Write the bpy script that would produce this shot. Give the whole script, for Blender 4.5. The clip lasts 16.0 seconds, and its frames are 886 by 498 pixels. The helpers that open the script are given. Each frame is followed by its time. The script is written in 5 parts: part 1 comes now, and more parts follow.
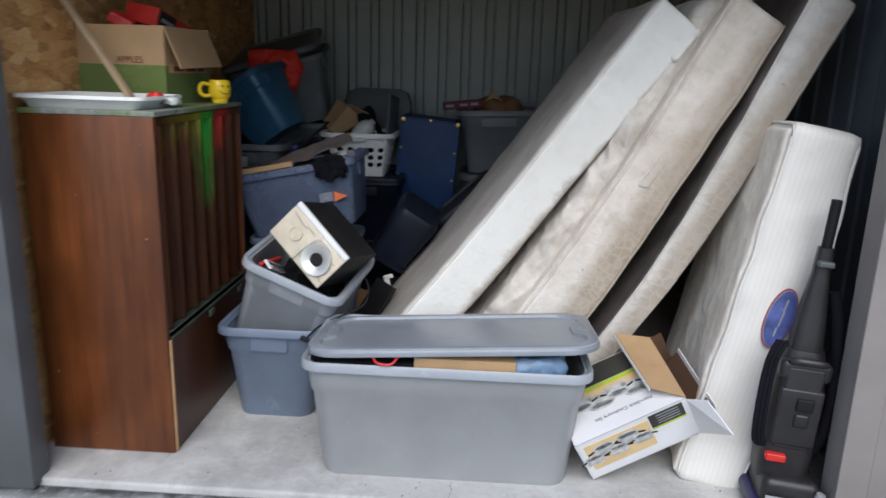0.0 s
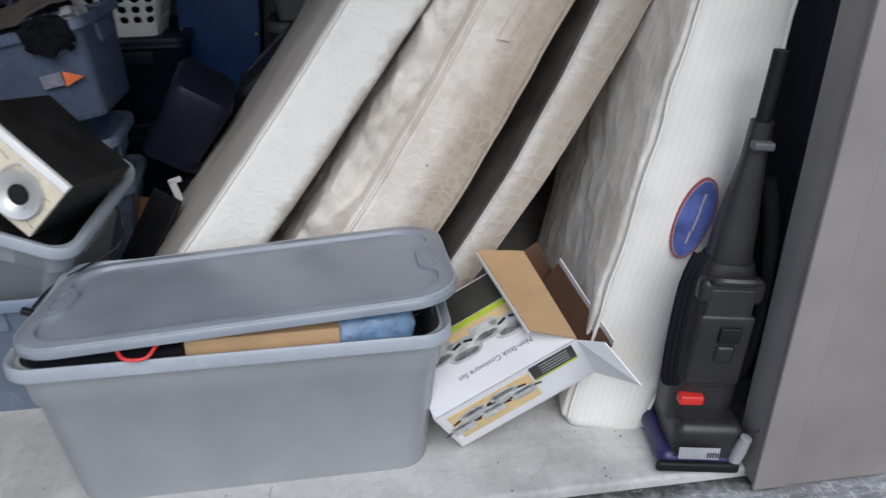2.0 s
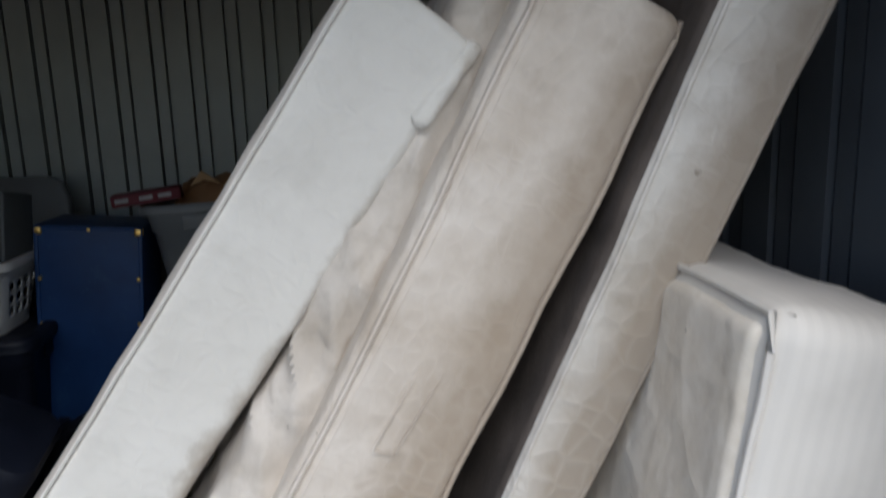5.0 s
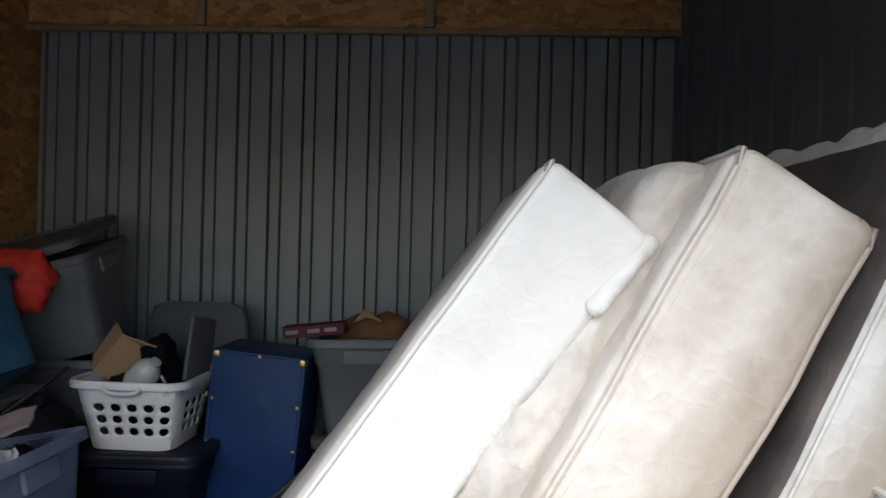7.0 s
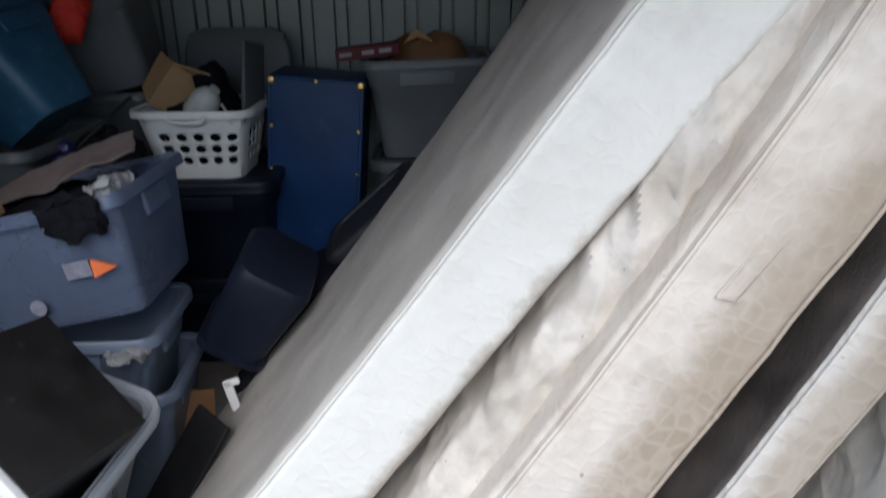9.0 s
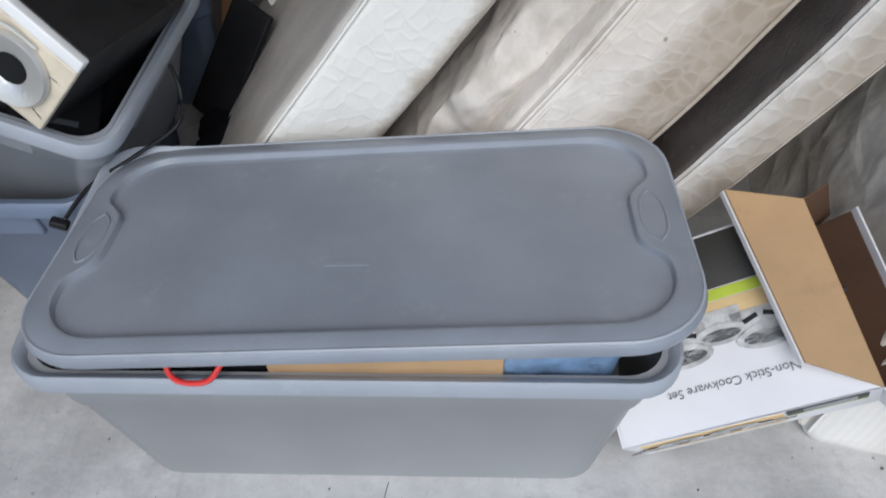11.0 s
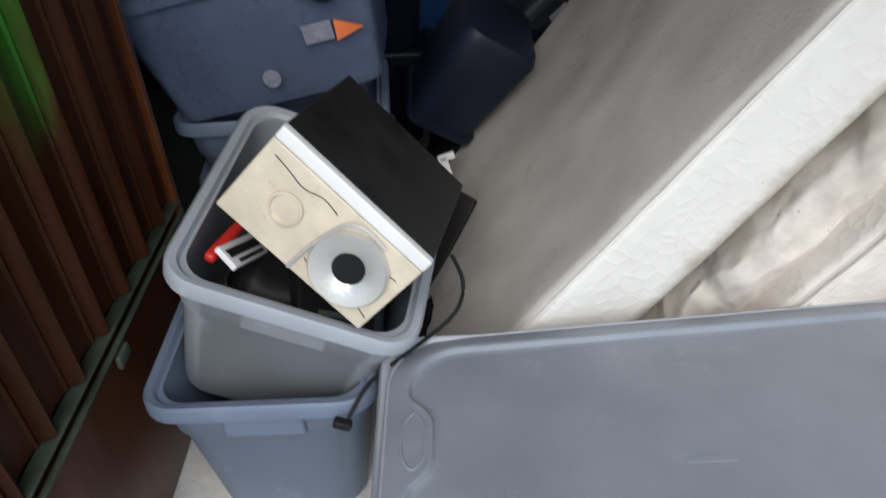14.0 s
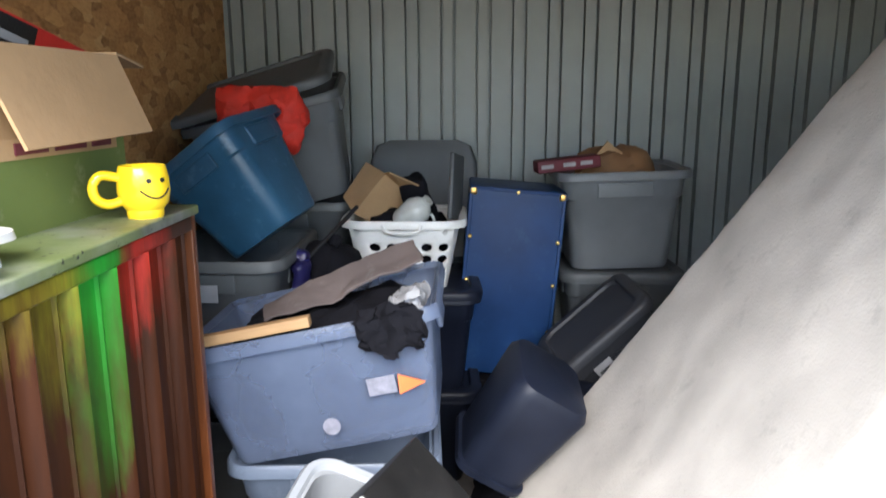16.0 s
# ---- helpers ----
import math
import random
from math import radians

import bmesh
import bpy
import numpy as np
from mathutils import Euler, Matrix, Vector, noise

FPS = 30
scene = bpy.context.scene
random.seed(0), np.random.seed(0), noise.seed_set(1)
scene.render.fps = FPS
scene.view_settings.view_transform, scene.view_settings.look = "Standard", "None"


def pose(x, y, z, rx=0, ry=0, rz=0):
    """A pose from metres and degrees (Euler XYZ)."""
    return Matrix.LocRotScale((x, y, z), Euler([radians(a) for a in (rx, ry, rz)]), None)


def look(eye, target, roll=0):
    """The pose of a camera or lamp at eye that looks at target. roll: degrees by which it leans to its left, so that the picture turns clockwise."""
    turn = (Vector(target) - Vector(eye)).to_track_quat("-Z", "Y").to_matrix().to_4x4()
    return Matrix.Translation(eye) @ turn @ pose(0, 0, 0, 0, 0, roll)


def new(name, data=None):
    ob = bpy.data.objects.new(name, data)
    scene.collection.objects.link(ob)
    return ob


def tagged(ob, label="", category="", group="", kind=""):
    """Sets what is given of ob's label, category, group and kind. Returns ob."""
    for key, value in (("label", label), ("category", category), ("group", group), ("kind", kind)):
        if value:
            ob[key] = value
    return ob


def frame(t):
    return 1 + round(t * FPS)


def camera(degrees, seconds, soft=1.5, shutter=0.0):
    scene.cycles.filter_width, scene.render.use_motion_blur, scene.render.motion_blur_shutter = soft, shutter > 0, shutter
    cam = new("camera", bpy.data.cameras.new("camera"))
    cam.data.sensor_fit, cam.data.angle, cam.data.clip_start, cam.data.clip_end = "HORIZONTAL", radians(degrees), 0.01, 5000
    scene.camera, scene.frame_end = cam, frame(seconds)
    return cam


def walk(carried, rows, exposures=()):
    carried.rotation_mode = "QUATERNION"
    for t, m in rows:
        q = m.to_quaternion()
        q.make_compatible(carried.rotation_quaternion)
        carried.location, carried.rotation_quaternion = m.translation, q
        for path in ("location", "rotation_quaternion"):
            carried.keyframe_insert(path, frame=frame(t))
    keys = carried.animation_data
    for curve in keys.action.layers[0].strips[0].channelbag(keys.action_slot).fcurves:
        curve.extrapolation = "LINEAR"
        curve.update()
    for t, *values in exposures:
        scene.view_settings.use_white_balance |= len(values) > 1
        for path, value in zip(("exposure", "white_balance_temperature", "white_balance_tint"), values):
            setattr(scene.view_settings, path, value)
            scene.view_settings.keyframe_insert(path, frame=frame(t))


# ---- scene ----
cam = camera(63.6, 16.0, shutter=0.4)
PATH = [
    (0, (0.243, -2.234, 1.473), (0.142, -0.296, 0.993), 1.7),
    (0.5, (0.151, -1.994, 1.485), (0.27, -0.071, 0.947), 0.1),
    (1, (0.193, -1.784, 1.46), (0.387, 0.085, 0.775), 0.1),
    (1.5, (0.355, -1.54, 1.443), (0.55, 0.292, 0.664), 0.4),
    (2, (0.426, -1.346, 1.426), (0.686, 0.421, 0.526), -0.3),
    (2.5, (0.446, -1.103, 1.426), (0.784, 0.627, 0.482), -0.6),
    (3, (0.477, -0.924, 1.448), (0.794, 0.773, 0.438), -0.3),
    (3.5, (0.626, -0.762, 1.475), (0.791, 0.982, 0.51), -2.5),
    (4, (0.805, -0.636, 1.469), (0.916, 1.228, 0.751), -2.2),
    (4.5, (0.841, -0.522, 1.505), (0.985, 1.387, 0.928), -1.2),
    (5, (0.832, -0.403, 1.563), (1.12, 1.539, 1.184), -1.9),
    (5.2, (0.837, -0.375, 1.588), (1.107, 1.588, 1.318), -1.9),
    (7.3, (0.764, -0.429, 1.637), (0.640, 1.567, 1.629), 1.7),
    (7.5, (0.69, -0.431, 1.628), (0.627, 1.568, 1.604), 1.1),
    (8, (0.528, -0.452, 1.63), (0.461, 1.542, 1.479), -0.3),
    (8.5, (0.452, -0.456, 1.601), (0.452, 1.503, 1.199), -0.2),
    (9, (0.431, -0.454, 1.549), (0.411, 1.415, 0.839), -0.4),
    (9.5, (0.417, -0.443, 1.501), (0.394, 1.331, 0.578), -0.4),
    (10, (0.376, -0.458, 1.445), (0.368, 1.165, 0.276), -0.4),
    (12.5, (0.175, -0.431, 1.38), (-0.024, 0.664, -0.281), -6.5),
    (13, (0.008, -0.384, 1.38), (-0.205, 0.873, -0.161), -5.1),
    (13.5, (-0.103, -0.366, 1.4), (-0.321, 1.045, 0.0), -3.3),
    (14, (-0.253, -0.392, 1.432), (-0.257, 1.209, 0.233), -2.4),
    (14.5, (-0.344, -0.424, 1.471), (-0.305, 1.272, 0.412), -2.0),
    (15, (-0.373, -0.437, 1.496), (-0.383, 1.375, 0.649), -2.0),
    (15.5, (-0.357, -0.413, 1.521), (-0.393, 1.494, 0.921), -1.0),
    (16, (-0.333, -0.386, 1.533), (-0.384, 1.57, 1.12), -0.2),
]
EXPOSURES = [(0, 0.05, 6200, 10), (2.0, -0.15, 6200, 10), (3.5, -0.2, 6300, 10), (5.0, -0.18, 6280, 10), (7.5, 0.95, 6350, 10), (8.0, 0.8, 6300, 10), (9.0, 0.25, 6100, 10),
             (10.0, -0.08, 5900, 10), (12.5, -0.08, 6600, 8), (13.3, 0.1, 6450, 8), (14.0, 0.1, 6350, 9), (15.0, 0.6, 6350, 10), (15.5, 1.3, 6450, 10), (16.0, 2.2, 6400, 10)]
walk(cam, [(t, look(eye, target, roll)) for t, eye, target, roll in PATH], EXPOSURES)

# ---- world and daylight ----
world = bpy.data.worlds.new("sky")
scene.world = world
world.use_nodes = True
wn = world.node_tree
sky = wn.nodes.new("ShaderNodeTexSky")
sky.sky_type, sky.sun_disc = "NISHITA", False
sky.sun_elevation, sky.sun_rotation = radians(48), radians(190)
wn.links.new(sky.outputs[0], wn.nodes["Background"].inputs[0])
wn.nodes["Background"].inputs[1].default_value = 0.15
sun_data = bpy.data.lights.new("sun", "SUN")
sun_data.energy, sun_data.angle, sun_data.color = 2.6, radians(50), (1.0, 0.96, 0.9)
sun = new("sun", sun_data)
sun.matrix_world = look((0.6, -6, 6), (0.1, 0, 0.2))


# ---- materials ----
def nodes_of(name):
    m = bpy.data.materials.new(name)
    m.use_nodes = True
    return m, m.node_tree, m.node_tree.nodes["Principled BSDF"]


def add_node(nt, kind, **values):
    n = nt.nodes.new(kind)
    for k, v in values.items():
        n.inputs[k].default_value = v
    return n


def ramp(nt, source, stops):
    r = nt.nodes.new("ShaderNodeValToRGB")
    while len(r.color_ramp.elements) < len(stops):
        r.color_ramp.elements.new(0.5)
    for e, (at, c) in zip(r.color_ramp.elements, stops):
        e.position, e.color = at, (*c, 1)
    nt.links.new(source, r.inputs[0])
    return r.outputs[0]


def coords(nt, scale=(1, 1, 1)):
    c = nt.nodes.new("ShaderNodeTexCoord")
    m = nt.nodes.new("ShaderNodeMapping")
    m.inputs["Scale"].default_value = scale
    nt.links.new(c.outputs["Object"], m.inputs[0])
    return m.outputs[0]


def mix_color(nt, fac, a, b, mode="MIX"):
    m = nt.nodes.new("ShaderNodeMix")
    m.data_type, m.blend_type = "RGBA", mode
    for socket, v in ((m.inputs[0], fac), (m.inputs[6], a), (m.inputs[7], b)):
        if isinstance(v, (int, float)):
            socket.default_value = v
        elif isinstance(v, tuple):
            socket.default_value = (*v, 1)
        else:
            nt.links.new(v, socket)
    return m.outputs[2]


def bump(nt, bsdf, height, strength, distance=0.01):
    b = add_node(nt, "ShaderNodeBump", Strength=strength, Distance=distance)
    nt.links.new(height, b.inputs["Height"])
    nt.links.new(b.outputs[0], bsdf.inputs["Normal"])


def noise_of(nt, vector, scale, detail=4.0, rough=0.55):
    n = add_node(nt, "ShaderNodeTexNoise", Scale=scale, Detail=detail, Roughness=rough)
    nt.links.new(vector, n.inputs[0])
    return n.outputs[0]


def plain(name, color, rough=0.5, metal=0.0, var=0.18, scale=9.0, grain=0.15, fine=140.0, scuff=None, stretch=(1, 1, 1), spec=0.5):
    """A surface with broad variation, fine grain and, where given, scuffs of another colour."""
    m, nt, b = nodes_of(name)
    v = coords(nt, stretch)
    big = noise_of(nt, v, scale)
    dark = tuple(c * (1 - var) for c in color)
    light = tuple(min(1, c * (1 + var)) for c in color)
    c = ramp(nt, big, [(0.3, dark), (0.7, light)])
    small = noise_of(nt, v, fine, 2.0)
    if scuff:
        s = noise_of(nt, v, scale * 2.3, 8.0, 0.7)
        c = mix_color(nt, ramp(nt, s, [(0.58, (0, 0, 0)), (0.72, (0.7, 0.7, 0.7))]), c, scuff)
    nt.links.new(c, b.inputs["Base Color"])
    b.inputs["Metallic"].default_value = metal
    b.inputs["Specular IOR Level"].default_value = spec
    r = ramp(nt, big, [(0.25, (rough * 0.85,) * 3), (0.75, (min(1, rough * 1.15),) * 3)])
    nt.links.new(r, b.inputs["Roughness"])
    bump(nt, b, small, grain, 0.004)
    return m


def concrete(name, base, dark, mould=False):
    m, nt, b = nodes_of(name)
    v = coords(nt)
    c = ramp(nt, noise_of(nt, v, 3.0, 8.0, 0.65), [(0.3, dark), (0.65, base)])
    c = mix_color(nt, ramp(nt, noise_of(nt, v, 38.0, 6.0, 0.7), [(0.32, (0.75,) * 3), (0.5, (0, 0, 0))]), c, tuple(k * 0.72 for k in base))
    spots = noise_of(nt, v, 60.0, 3.0, 0.5)
    c = mix_color(nt, ramp(nt, spots, [(0.24, (0.8,) * 3), (0.30, (0, 0, 0))]), c, (0.12, 0.11, 0.1))
    blotch = noise_of(nt, v, 1.7, 9.0, 0.72)
    c = mix_color(nt, ramp(nt, blotch, [(0.46, (0, 0, 0)), (0.60, (0.6,) * 3)]), c, tuple(k * 0.66 for k in dark))
    if mould:
        sep = nt.nodes.new("ShaderNodeSeparateXYZ")
        nt.links.new(v, sep.inputs[0])
        wob = noise_of(nt, v, 9.0, 6.0, 0.75)
        add = nt.nodes.new("ShaderNodeMath")
        add.operation = "MULTIPLY_ADD"
        add.inputs[1].default_value = 0.16
        nt.links.new(wob, add.inputs[0])
        nt.links.new(sep.outputs[1], add.inputs[2])
        streak = ramp(nt, noise_of(nt, coords(nt, (2.5, 16, 1)), 3.0, 8.0, 0.75), [(0.42, (0, 0, 0)), (0.60, (0.8,) * 3)])
        c = mix_color(nt, streak, c, (0.13, 0.135, 0.13))
        pale = ramp(nt, noise_of(nt, v, 26.0, 6.0, 0.75), [(0.50, (0, 0, 0)), (0.62, (0.75,) * 3)])
        c = mix_color(nt, pale, c, (0.56, 0.57, 0.56))
        edge = ramp(nt, add.outputs[0], [(0.0, (0, 0, 0)), (0.035, (0.2,) * 3), (0.07, (0.95,) * 3)])
        blot = ramp(nt, noise_of(nt, coords(nt, (1, 2, 1)), 11.0, 8.0, 0.8), [(0.36, (0.1,) * 3), (0.47, (1,) * 3)])
        c = mix_color(nt, mix_color(nt, 1.0, edge, blot, "MULTIPLY"), c, (0.025, 0.025, 0.022))
    nt.links.new(c, b.inputs["Base Color"])
    b.inputs["Roughness"].default_value = 0.85
    bump(nt, b, noise_of(nt, v, 70.0, 6.0, 0.7), 0.35, 0.006)
    return m


def osb(name):
    m, nt, b = nodes_of(name)
    v = coords(nt, (5.5, 5.5, 11))
    warp = add_node(nt, "ShaderNodeTexNoise", Scale=0.8, Detail=3.0)
    nt.links.new(v, warp.inputs[0])
    vv = mix_color(nt, 0.12, v, warp.outputs[1], "LINEAR_LIGHT")
    vo = add_node(nt, "ShaderNodeTexVoronoi", Scale=2.6)
    nt.links.new(vv, vo.inputs[0])
    sep = nt.nodes.new("ShaderNodeSeparateColor")
    nt.links.new(vo.outputs["Color"], sep.inputs[0])
    c = ramp(nt, sep.outputs[0], [(0.0, (0.26, 0.11, 0.03)), (0.35, (0.44, 0.21, 0.065)), (0.7, (0.56, 0.29, 0.10)), (1.0, (0.66, 0.40, 0.17))])
    c = mix_color(nt, 0.35, c, ramp(nt, noise_of(nt, v, 9.0, 6.0), [(0.3, (0.16, 0.07, 0.02)), (0.6, (0.5, 0.29, 0.12))]))
    nt.links.new(c, b.inputs["Base Color"])
    b.inputs["Roughness"].default_value = 0.75
    bump(nt, b, sep.outputs[1], 0.4, 0.004)
    return m


def wood(name, dark, light, rough=0.4, stretch=(26, 26, 2.2), scale=1.0):
    m, nt, b = nodes_of(name)
    v = coords(nt, stretch)
    n = noise_of(nt, v, scale, 7.0, 0.62)
    c = ramp(nt, n, [(0.28, dark), (0.72, light)])
    w = noise_of(nt, coords(nt, (1, 1, 1)), 3.0, 5.0)
    c = mix_color(nt, ramp(nt, w, [(0.4, (0.5,) * 3), (0.65, (0, 0, 0))]), c, tuple(k * 0.6 for k in dark))
    chips = noise_of(nt, coords(nt, (1, 1, 1)), 45.0, 2.0)
    c = mix_color(nt, ramp(nt, chips, [(0.77, (0, 0, 0)), (0.8, (0.7,) * 3)]), c, (0.5, 0.36, 0.25))
    nt.links.new(c, b.inputs["Base Color"])
    b.inputs["Roughness"].default_value = rough
    bump(nt, b, n, 0.12, 0.003)
    return m


def fabric(name, base, stain, quilt=18.0, amount=0.5, quilt_bump=0.6, stain_scale=2.4, low=0.45, high=0.75, grime=None, folds=0.0, stripes=False, lines=0.0, soiled=None):
    """Quilted mattress ticking with yellowed and dirty patches."""
    m, nt, b = nodes_of(name)
    v = coords(nt)
    s = noise_of(nt, v, stain_scale, 7.0, 0.62)
    f = ramp(nt, s, [(low, (0, 0, 0)), (high, (amount,) * 3)])
    c = mix_color(nt, f, base, stain)
    s2 = noise_of(nt, v, stain_scale * 5, 5.0, 0.6)
    c = mix_color(nt, ramp(nt, s2, [(0.5, (0, 0, 0)), (0.8, (amount * 0.6,) * 3)]), c, tuple(k * 0.8 for k in stain))
    speck = noise_of(nt, v, 34.0, 2.0)
    c = mix_color(nt, ramp(nt, speck, [(0.765, (0, 0, 0)), (0.79, (0.6,) * 3)]), c, (0.12, 0.1, 0.08))
    if stripes:
        wv = add_node(nt, "ShaderNodeTexWave", Scale=17.0, Distortion=1.2)
        wv.bands_direction = "X"
        nt.links.new(v, wv.inputs[0])
        c = mix_color(nt, ramp(nt, wv.outputs[1], [(0.35, (0, 0, 0)), (0.75, (0.14,) * 3)]), c, tuple(k * 0.74 for k in base))
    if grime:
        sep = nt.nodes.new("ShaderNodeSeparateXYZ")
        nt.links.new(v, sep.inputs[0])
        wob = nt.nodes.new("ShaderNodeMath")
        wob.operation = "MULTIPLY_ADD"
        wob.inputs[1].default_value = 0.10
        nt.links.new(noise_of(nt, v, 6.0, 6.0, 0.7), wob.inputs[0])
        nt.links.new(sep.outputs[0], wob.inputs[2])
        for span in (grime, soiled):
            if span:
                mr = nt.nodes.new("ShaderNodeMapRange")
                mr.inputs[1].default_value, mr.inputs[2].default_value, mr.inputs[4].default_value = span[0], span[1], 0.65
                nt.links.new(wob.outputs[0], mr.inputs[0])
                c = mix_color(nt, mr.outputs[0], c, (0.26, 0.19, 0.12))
    bend = nt.nodes.new("ShaderNodeVectorMath")
    bend.operation = "MULTIPLY_ADD"
    bend.inputs[1].default_value = (0.09, 0.09, 0.12)
    wander = add_node(nt, "ShaderNodeTexNoise", Scale=5.0, Detail=2.0)
    nt.links.new(v, wander.inputs[0])
    nt.links.new(wander.outputs[1], bend.inputs[0])
    nt.links.new(v, bend.inputs[2])
    vo = add_node(nt, "ShaderNodeTexVoronoi", Scale=quilt, Randomness=0.7)
    vo.feature = "DISTANCE_TO_EDGE"
    nt.links.new(bend.outputs[0], vo.inputs[0])
    puff = ramp(nt, vo.outputs["Distance"], [(0.0, (1, 1, 1)), (0.06, (0.8,) * 3), (0.16, (0.3,) * 3), (0.34, (0, 0, 0))])
    if lines:
        # quilt lines are tinted lighter than the pads, fading out in places
        worn = nt.nodes.new("ShaderNodeMath")
        worn.operation = "MULTIPLY"
        nt.links.new(ramp(nt, vo.outputs["Distance"], [(0.0, (lines,) * 3), (0.2, (0, 0, 0))]), worn.inputs[0])
        nt.links.new(ramp(nt, noise_of(nt, v, 3.0, 3.0), [(0.35, (0.15,) * 3), (0.6, (1, 1, 1))]), worn.inputs[1])
        c = mix_color(nt, worn.outputs[0], c, tuple(min(0.85, k * 1.12) for k in base))
    nt.links.new(c, b.inputs["Base Color"])
    b.inputs["Roughness"].default_value = 0.85
    b.inputs["Sheen Weight"].default_value = 0.15
    mul = nt.nodes.new("ShaderNodeMath")
    mul.operation = "MULTIPLY_ADD"
    mul.inputs[1].default_value = 1.0
    nt.links.new(puff, mul.inputs[0])
    weave = noise_of(nt, v, 300.0, 2.0)
    sc = nt.nodes.new("ShaderNodeMath")
    sc.operation = "MULTIPLY"
    sc.inputs[1].default_value = 0.12
    nt.links.new(weave, sc.inputs[0])
    height = sc.outputs[0]
    if folds:
        warp = add_node(nt, "ShaderNodeTexNoise", Scale=8.0, Detail=2.5, Roughness=0.5, Distortion=0.5)
        nt.links.new(v, warp.inputs[0])
        fo = nt.nodes.new("ShaderNodeMath")
        fo.operation = "MULTIPLY_ADD"
        fo.inputs[1].default_value = folds
        nt.links.new(warp.outputs[0], fo.inputs[0])
        nt.links.new(height, fo.inputs[2])
        height = fo.outputs[0]
    nt.links.new(height, mul.inputs[2])
    bump(nt, b, mul.outputs[0], quilt_bump, 0.0032)
    return m


M_FLOOR = concrete("concrete_floor", (0.57, 0.56, 0.54), (0.41, 0.40, 0.385))
M_APRON = concrete("weathered_concrete", (0.42, 0.43, 0.44), (0.28, 0.28, 0.28), mould=True)
M_OSB = osb("strand_board")
M_METAL = plain("painted_metal", (0.25, 0.28, 0.275), 0.45, 0.0, 0.12, 3.0, 0.05, 60.0)
M_JAMB = plain("jamb_metal", (0.09, 0.095, 0.10), 0.4, 0.0, 0.15, 4.0, 0.05)
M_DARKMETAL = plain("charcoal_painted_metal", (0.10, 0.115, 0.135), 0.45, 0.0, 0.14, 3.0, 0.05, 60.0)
M_FACADE = plain("grey_brown_facade", (0.25, 0.225, 0.212), 0.6, 0.0, 0.12, 3.0, 0.1)
M_GREY = plain("grey_plastic", (0.255, 0.27, 0.29), 0.42, 0, 0.10, 5.0, 0.12, 220.0, scuff=(0.36, 0.38, 0.41))
M_LID = plain("slate_grey_plastic", (0.235, 0.257, 0.29), 0.33, 0, 0.14, 4.0, 0.14, 240.0, scuff=(0.30, 0.325, 0.355))
M_PALEGREY = plain("light_grey_plastic", (0.305, 0.312, 0.32), 0.42, 0, 0.08, 4.0, 0.12, 220.0, scuff=(0.36, 0.365, 0.37))
M_GREYRIM = plain("pale_grey_plastic", (0.32, 0.345, 0.38), 0.40, 0, 0.10, 6.0, 0.1, 220.0, scuff=(0.45, 0.47, 0.5))
M_MIDGREY = plain("mid_grey_plastic", (0.155, 0.165, 0.175), 0.45, 0, 0.12, 5.0, 0.12)
M_DGREY = plain("dark_grey_plastic", (0.085, 0.092, 0.096), 0.5, 0, 0.15, 5.0, 0.12)
M_BLUEGREY = plain("blue_grey_plastic", (0.135, 0.17, 0.235), 0.4, 0, 0.12, 5.0, 0.12, 220.0, scuff=(0.22, 0.27, 0.35))
M_TEAL = plain("blue_plastic", (0.03, 0.10, 0.18), 0.35, 0, 0.2, 6.0, 0.1, scuff=(0.1, 0.2, 0.3))
M_BLACK = plain("black_plastic", (0.011, 0.011, 0.012), 0.5, 0, 0.3, 8.0, 0.1, spec=0.22)
M_SOFTBLACK = plain("black_cloth", (0.009, 0.009, 0.012), 0.95, 0, 0.3, 8.0, 0.5, 90.0, spec=0.1)
M_NAVY = plain("navy_plastic", (0.008, 0.011, 0.022), 0.45, 0, 0.3, 6.0, 0.08, spec=0.28)
M_TRUNK = plain("blue_vinyl", (0.009, 0.038, 0.125), 0.45, 0, 0.25, 5.0, 0.2, 260.0, scuff=(0.02, 0.065, 0.16), spec=0.3)
M_BRASS = plain("brass", (0.75, 0.5, 0.16), 0.35, 1.0, 0.2)
M_WHITEPL = plain("white_plastic", (0.74, 0.74, 0.72), 0.4, 0, 0.06, 5.0, 0.05, scuff=(0.55, 0.54, 0.52))
M_CARD = plain("cardboard", (0.42, 0.27, 0.14), 0.85, 0, 0.12, 6.0, 0.2, 70.0, scuff=(0.34, 0.21, 0.11))
# brown card with the shade of the box's open mouth in its colour
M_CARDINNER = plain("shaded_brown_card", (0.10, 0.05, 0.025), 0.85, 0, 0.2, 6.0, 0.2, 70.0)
M_CARDDARK = plain("brown_cardboard", (0.25, 0.13, 0.06), 0.85, 0, 0.15, 6.0, 0.2, 70.0)
M_GREYBROWN = plain("grey_brown_board", (0.11, 0.085, 0.08), 0.8, 0, 0.2, 8.0, 0.2, 70.0, scuff=(0.2, 0.18, 0.17))
M_GREENCARD = plain("green_printed_card", (0.13, 0.175, 0.045), 0.8, 0, 0.15, 5.0, 0.15, 70.0, scuff=(0.28, 0.3, 0.16))
M_MAROON = plain("maroon_ink", (0.12, 0.02, 0.03), 0.7)
M_RED = plain("red_cloth", (0.65, 0.035, 0.02), 0.75, 0, 0.25, 12.0, 0.3)
M_REDPL = plain("red_plastic", (0.55, 0.025, 0.02), 0.4, 0, 0.15)
M_YELLOW = plain("yellow_glaze", (0.85, 0.58, 0.02), 0.18, 0, 0.06, 8.0, 0.02)
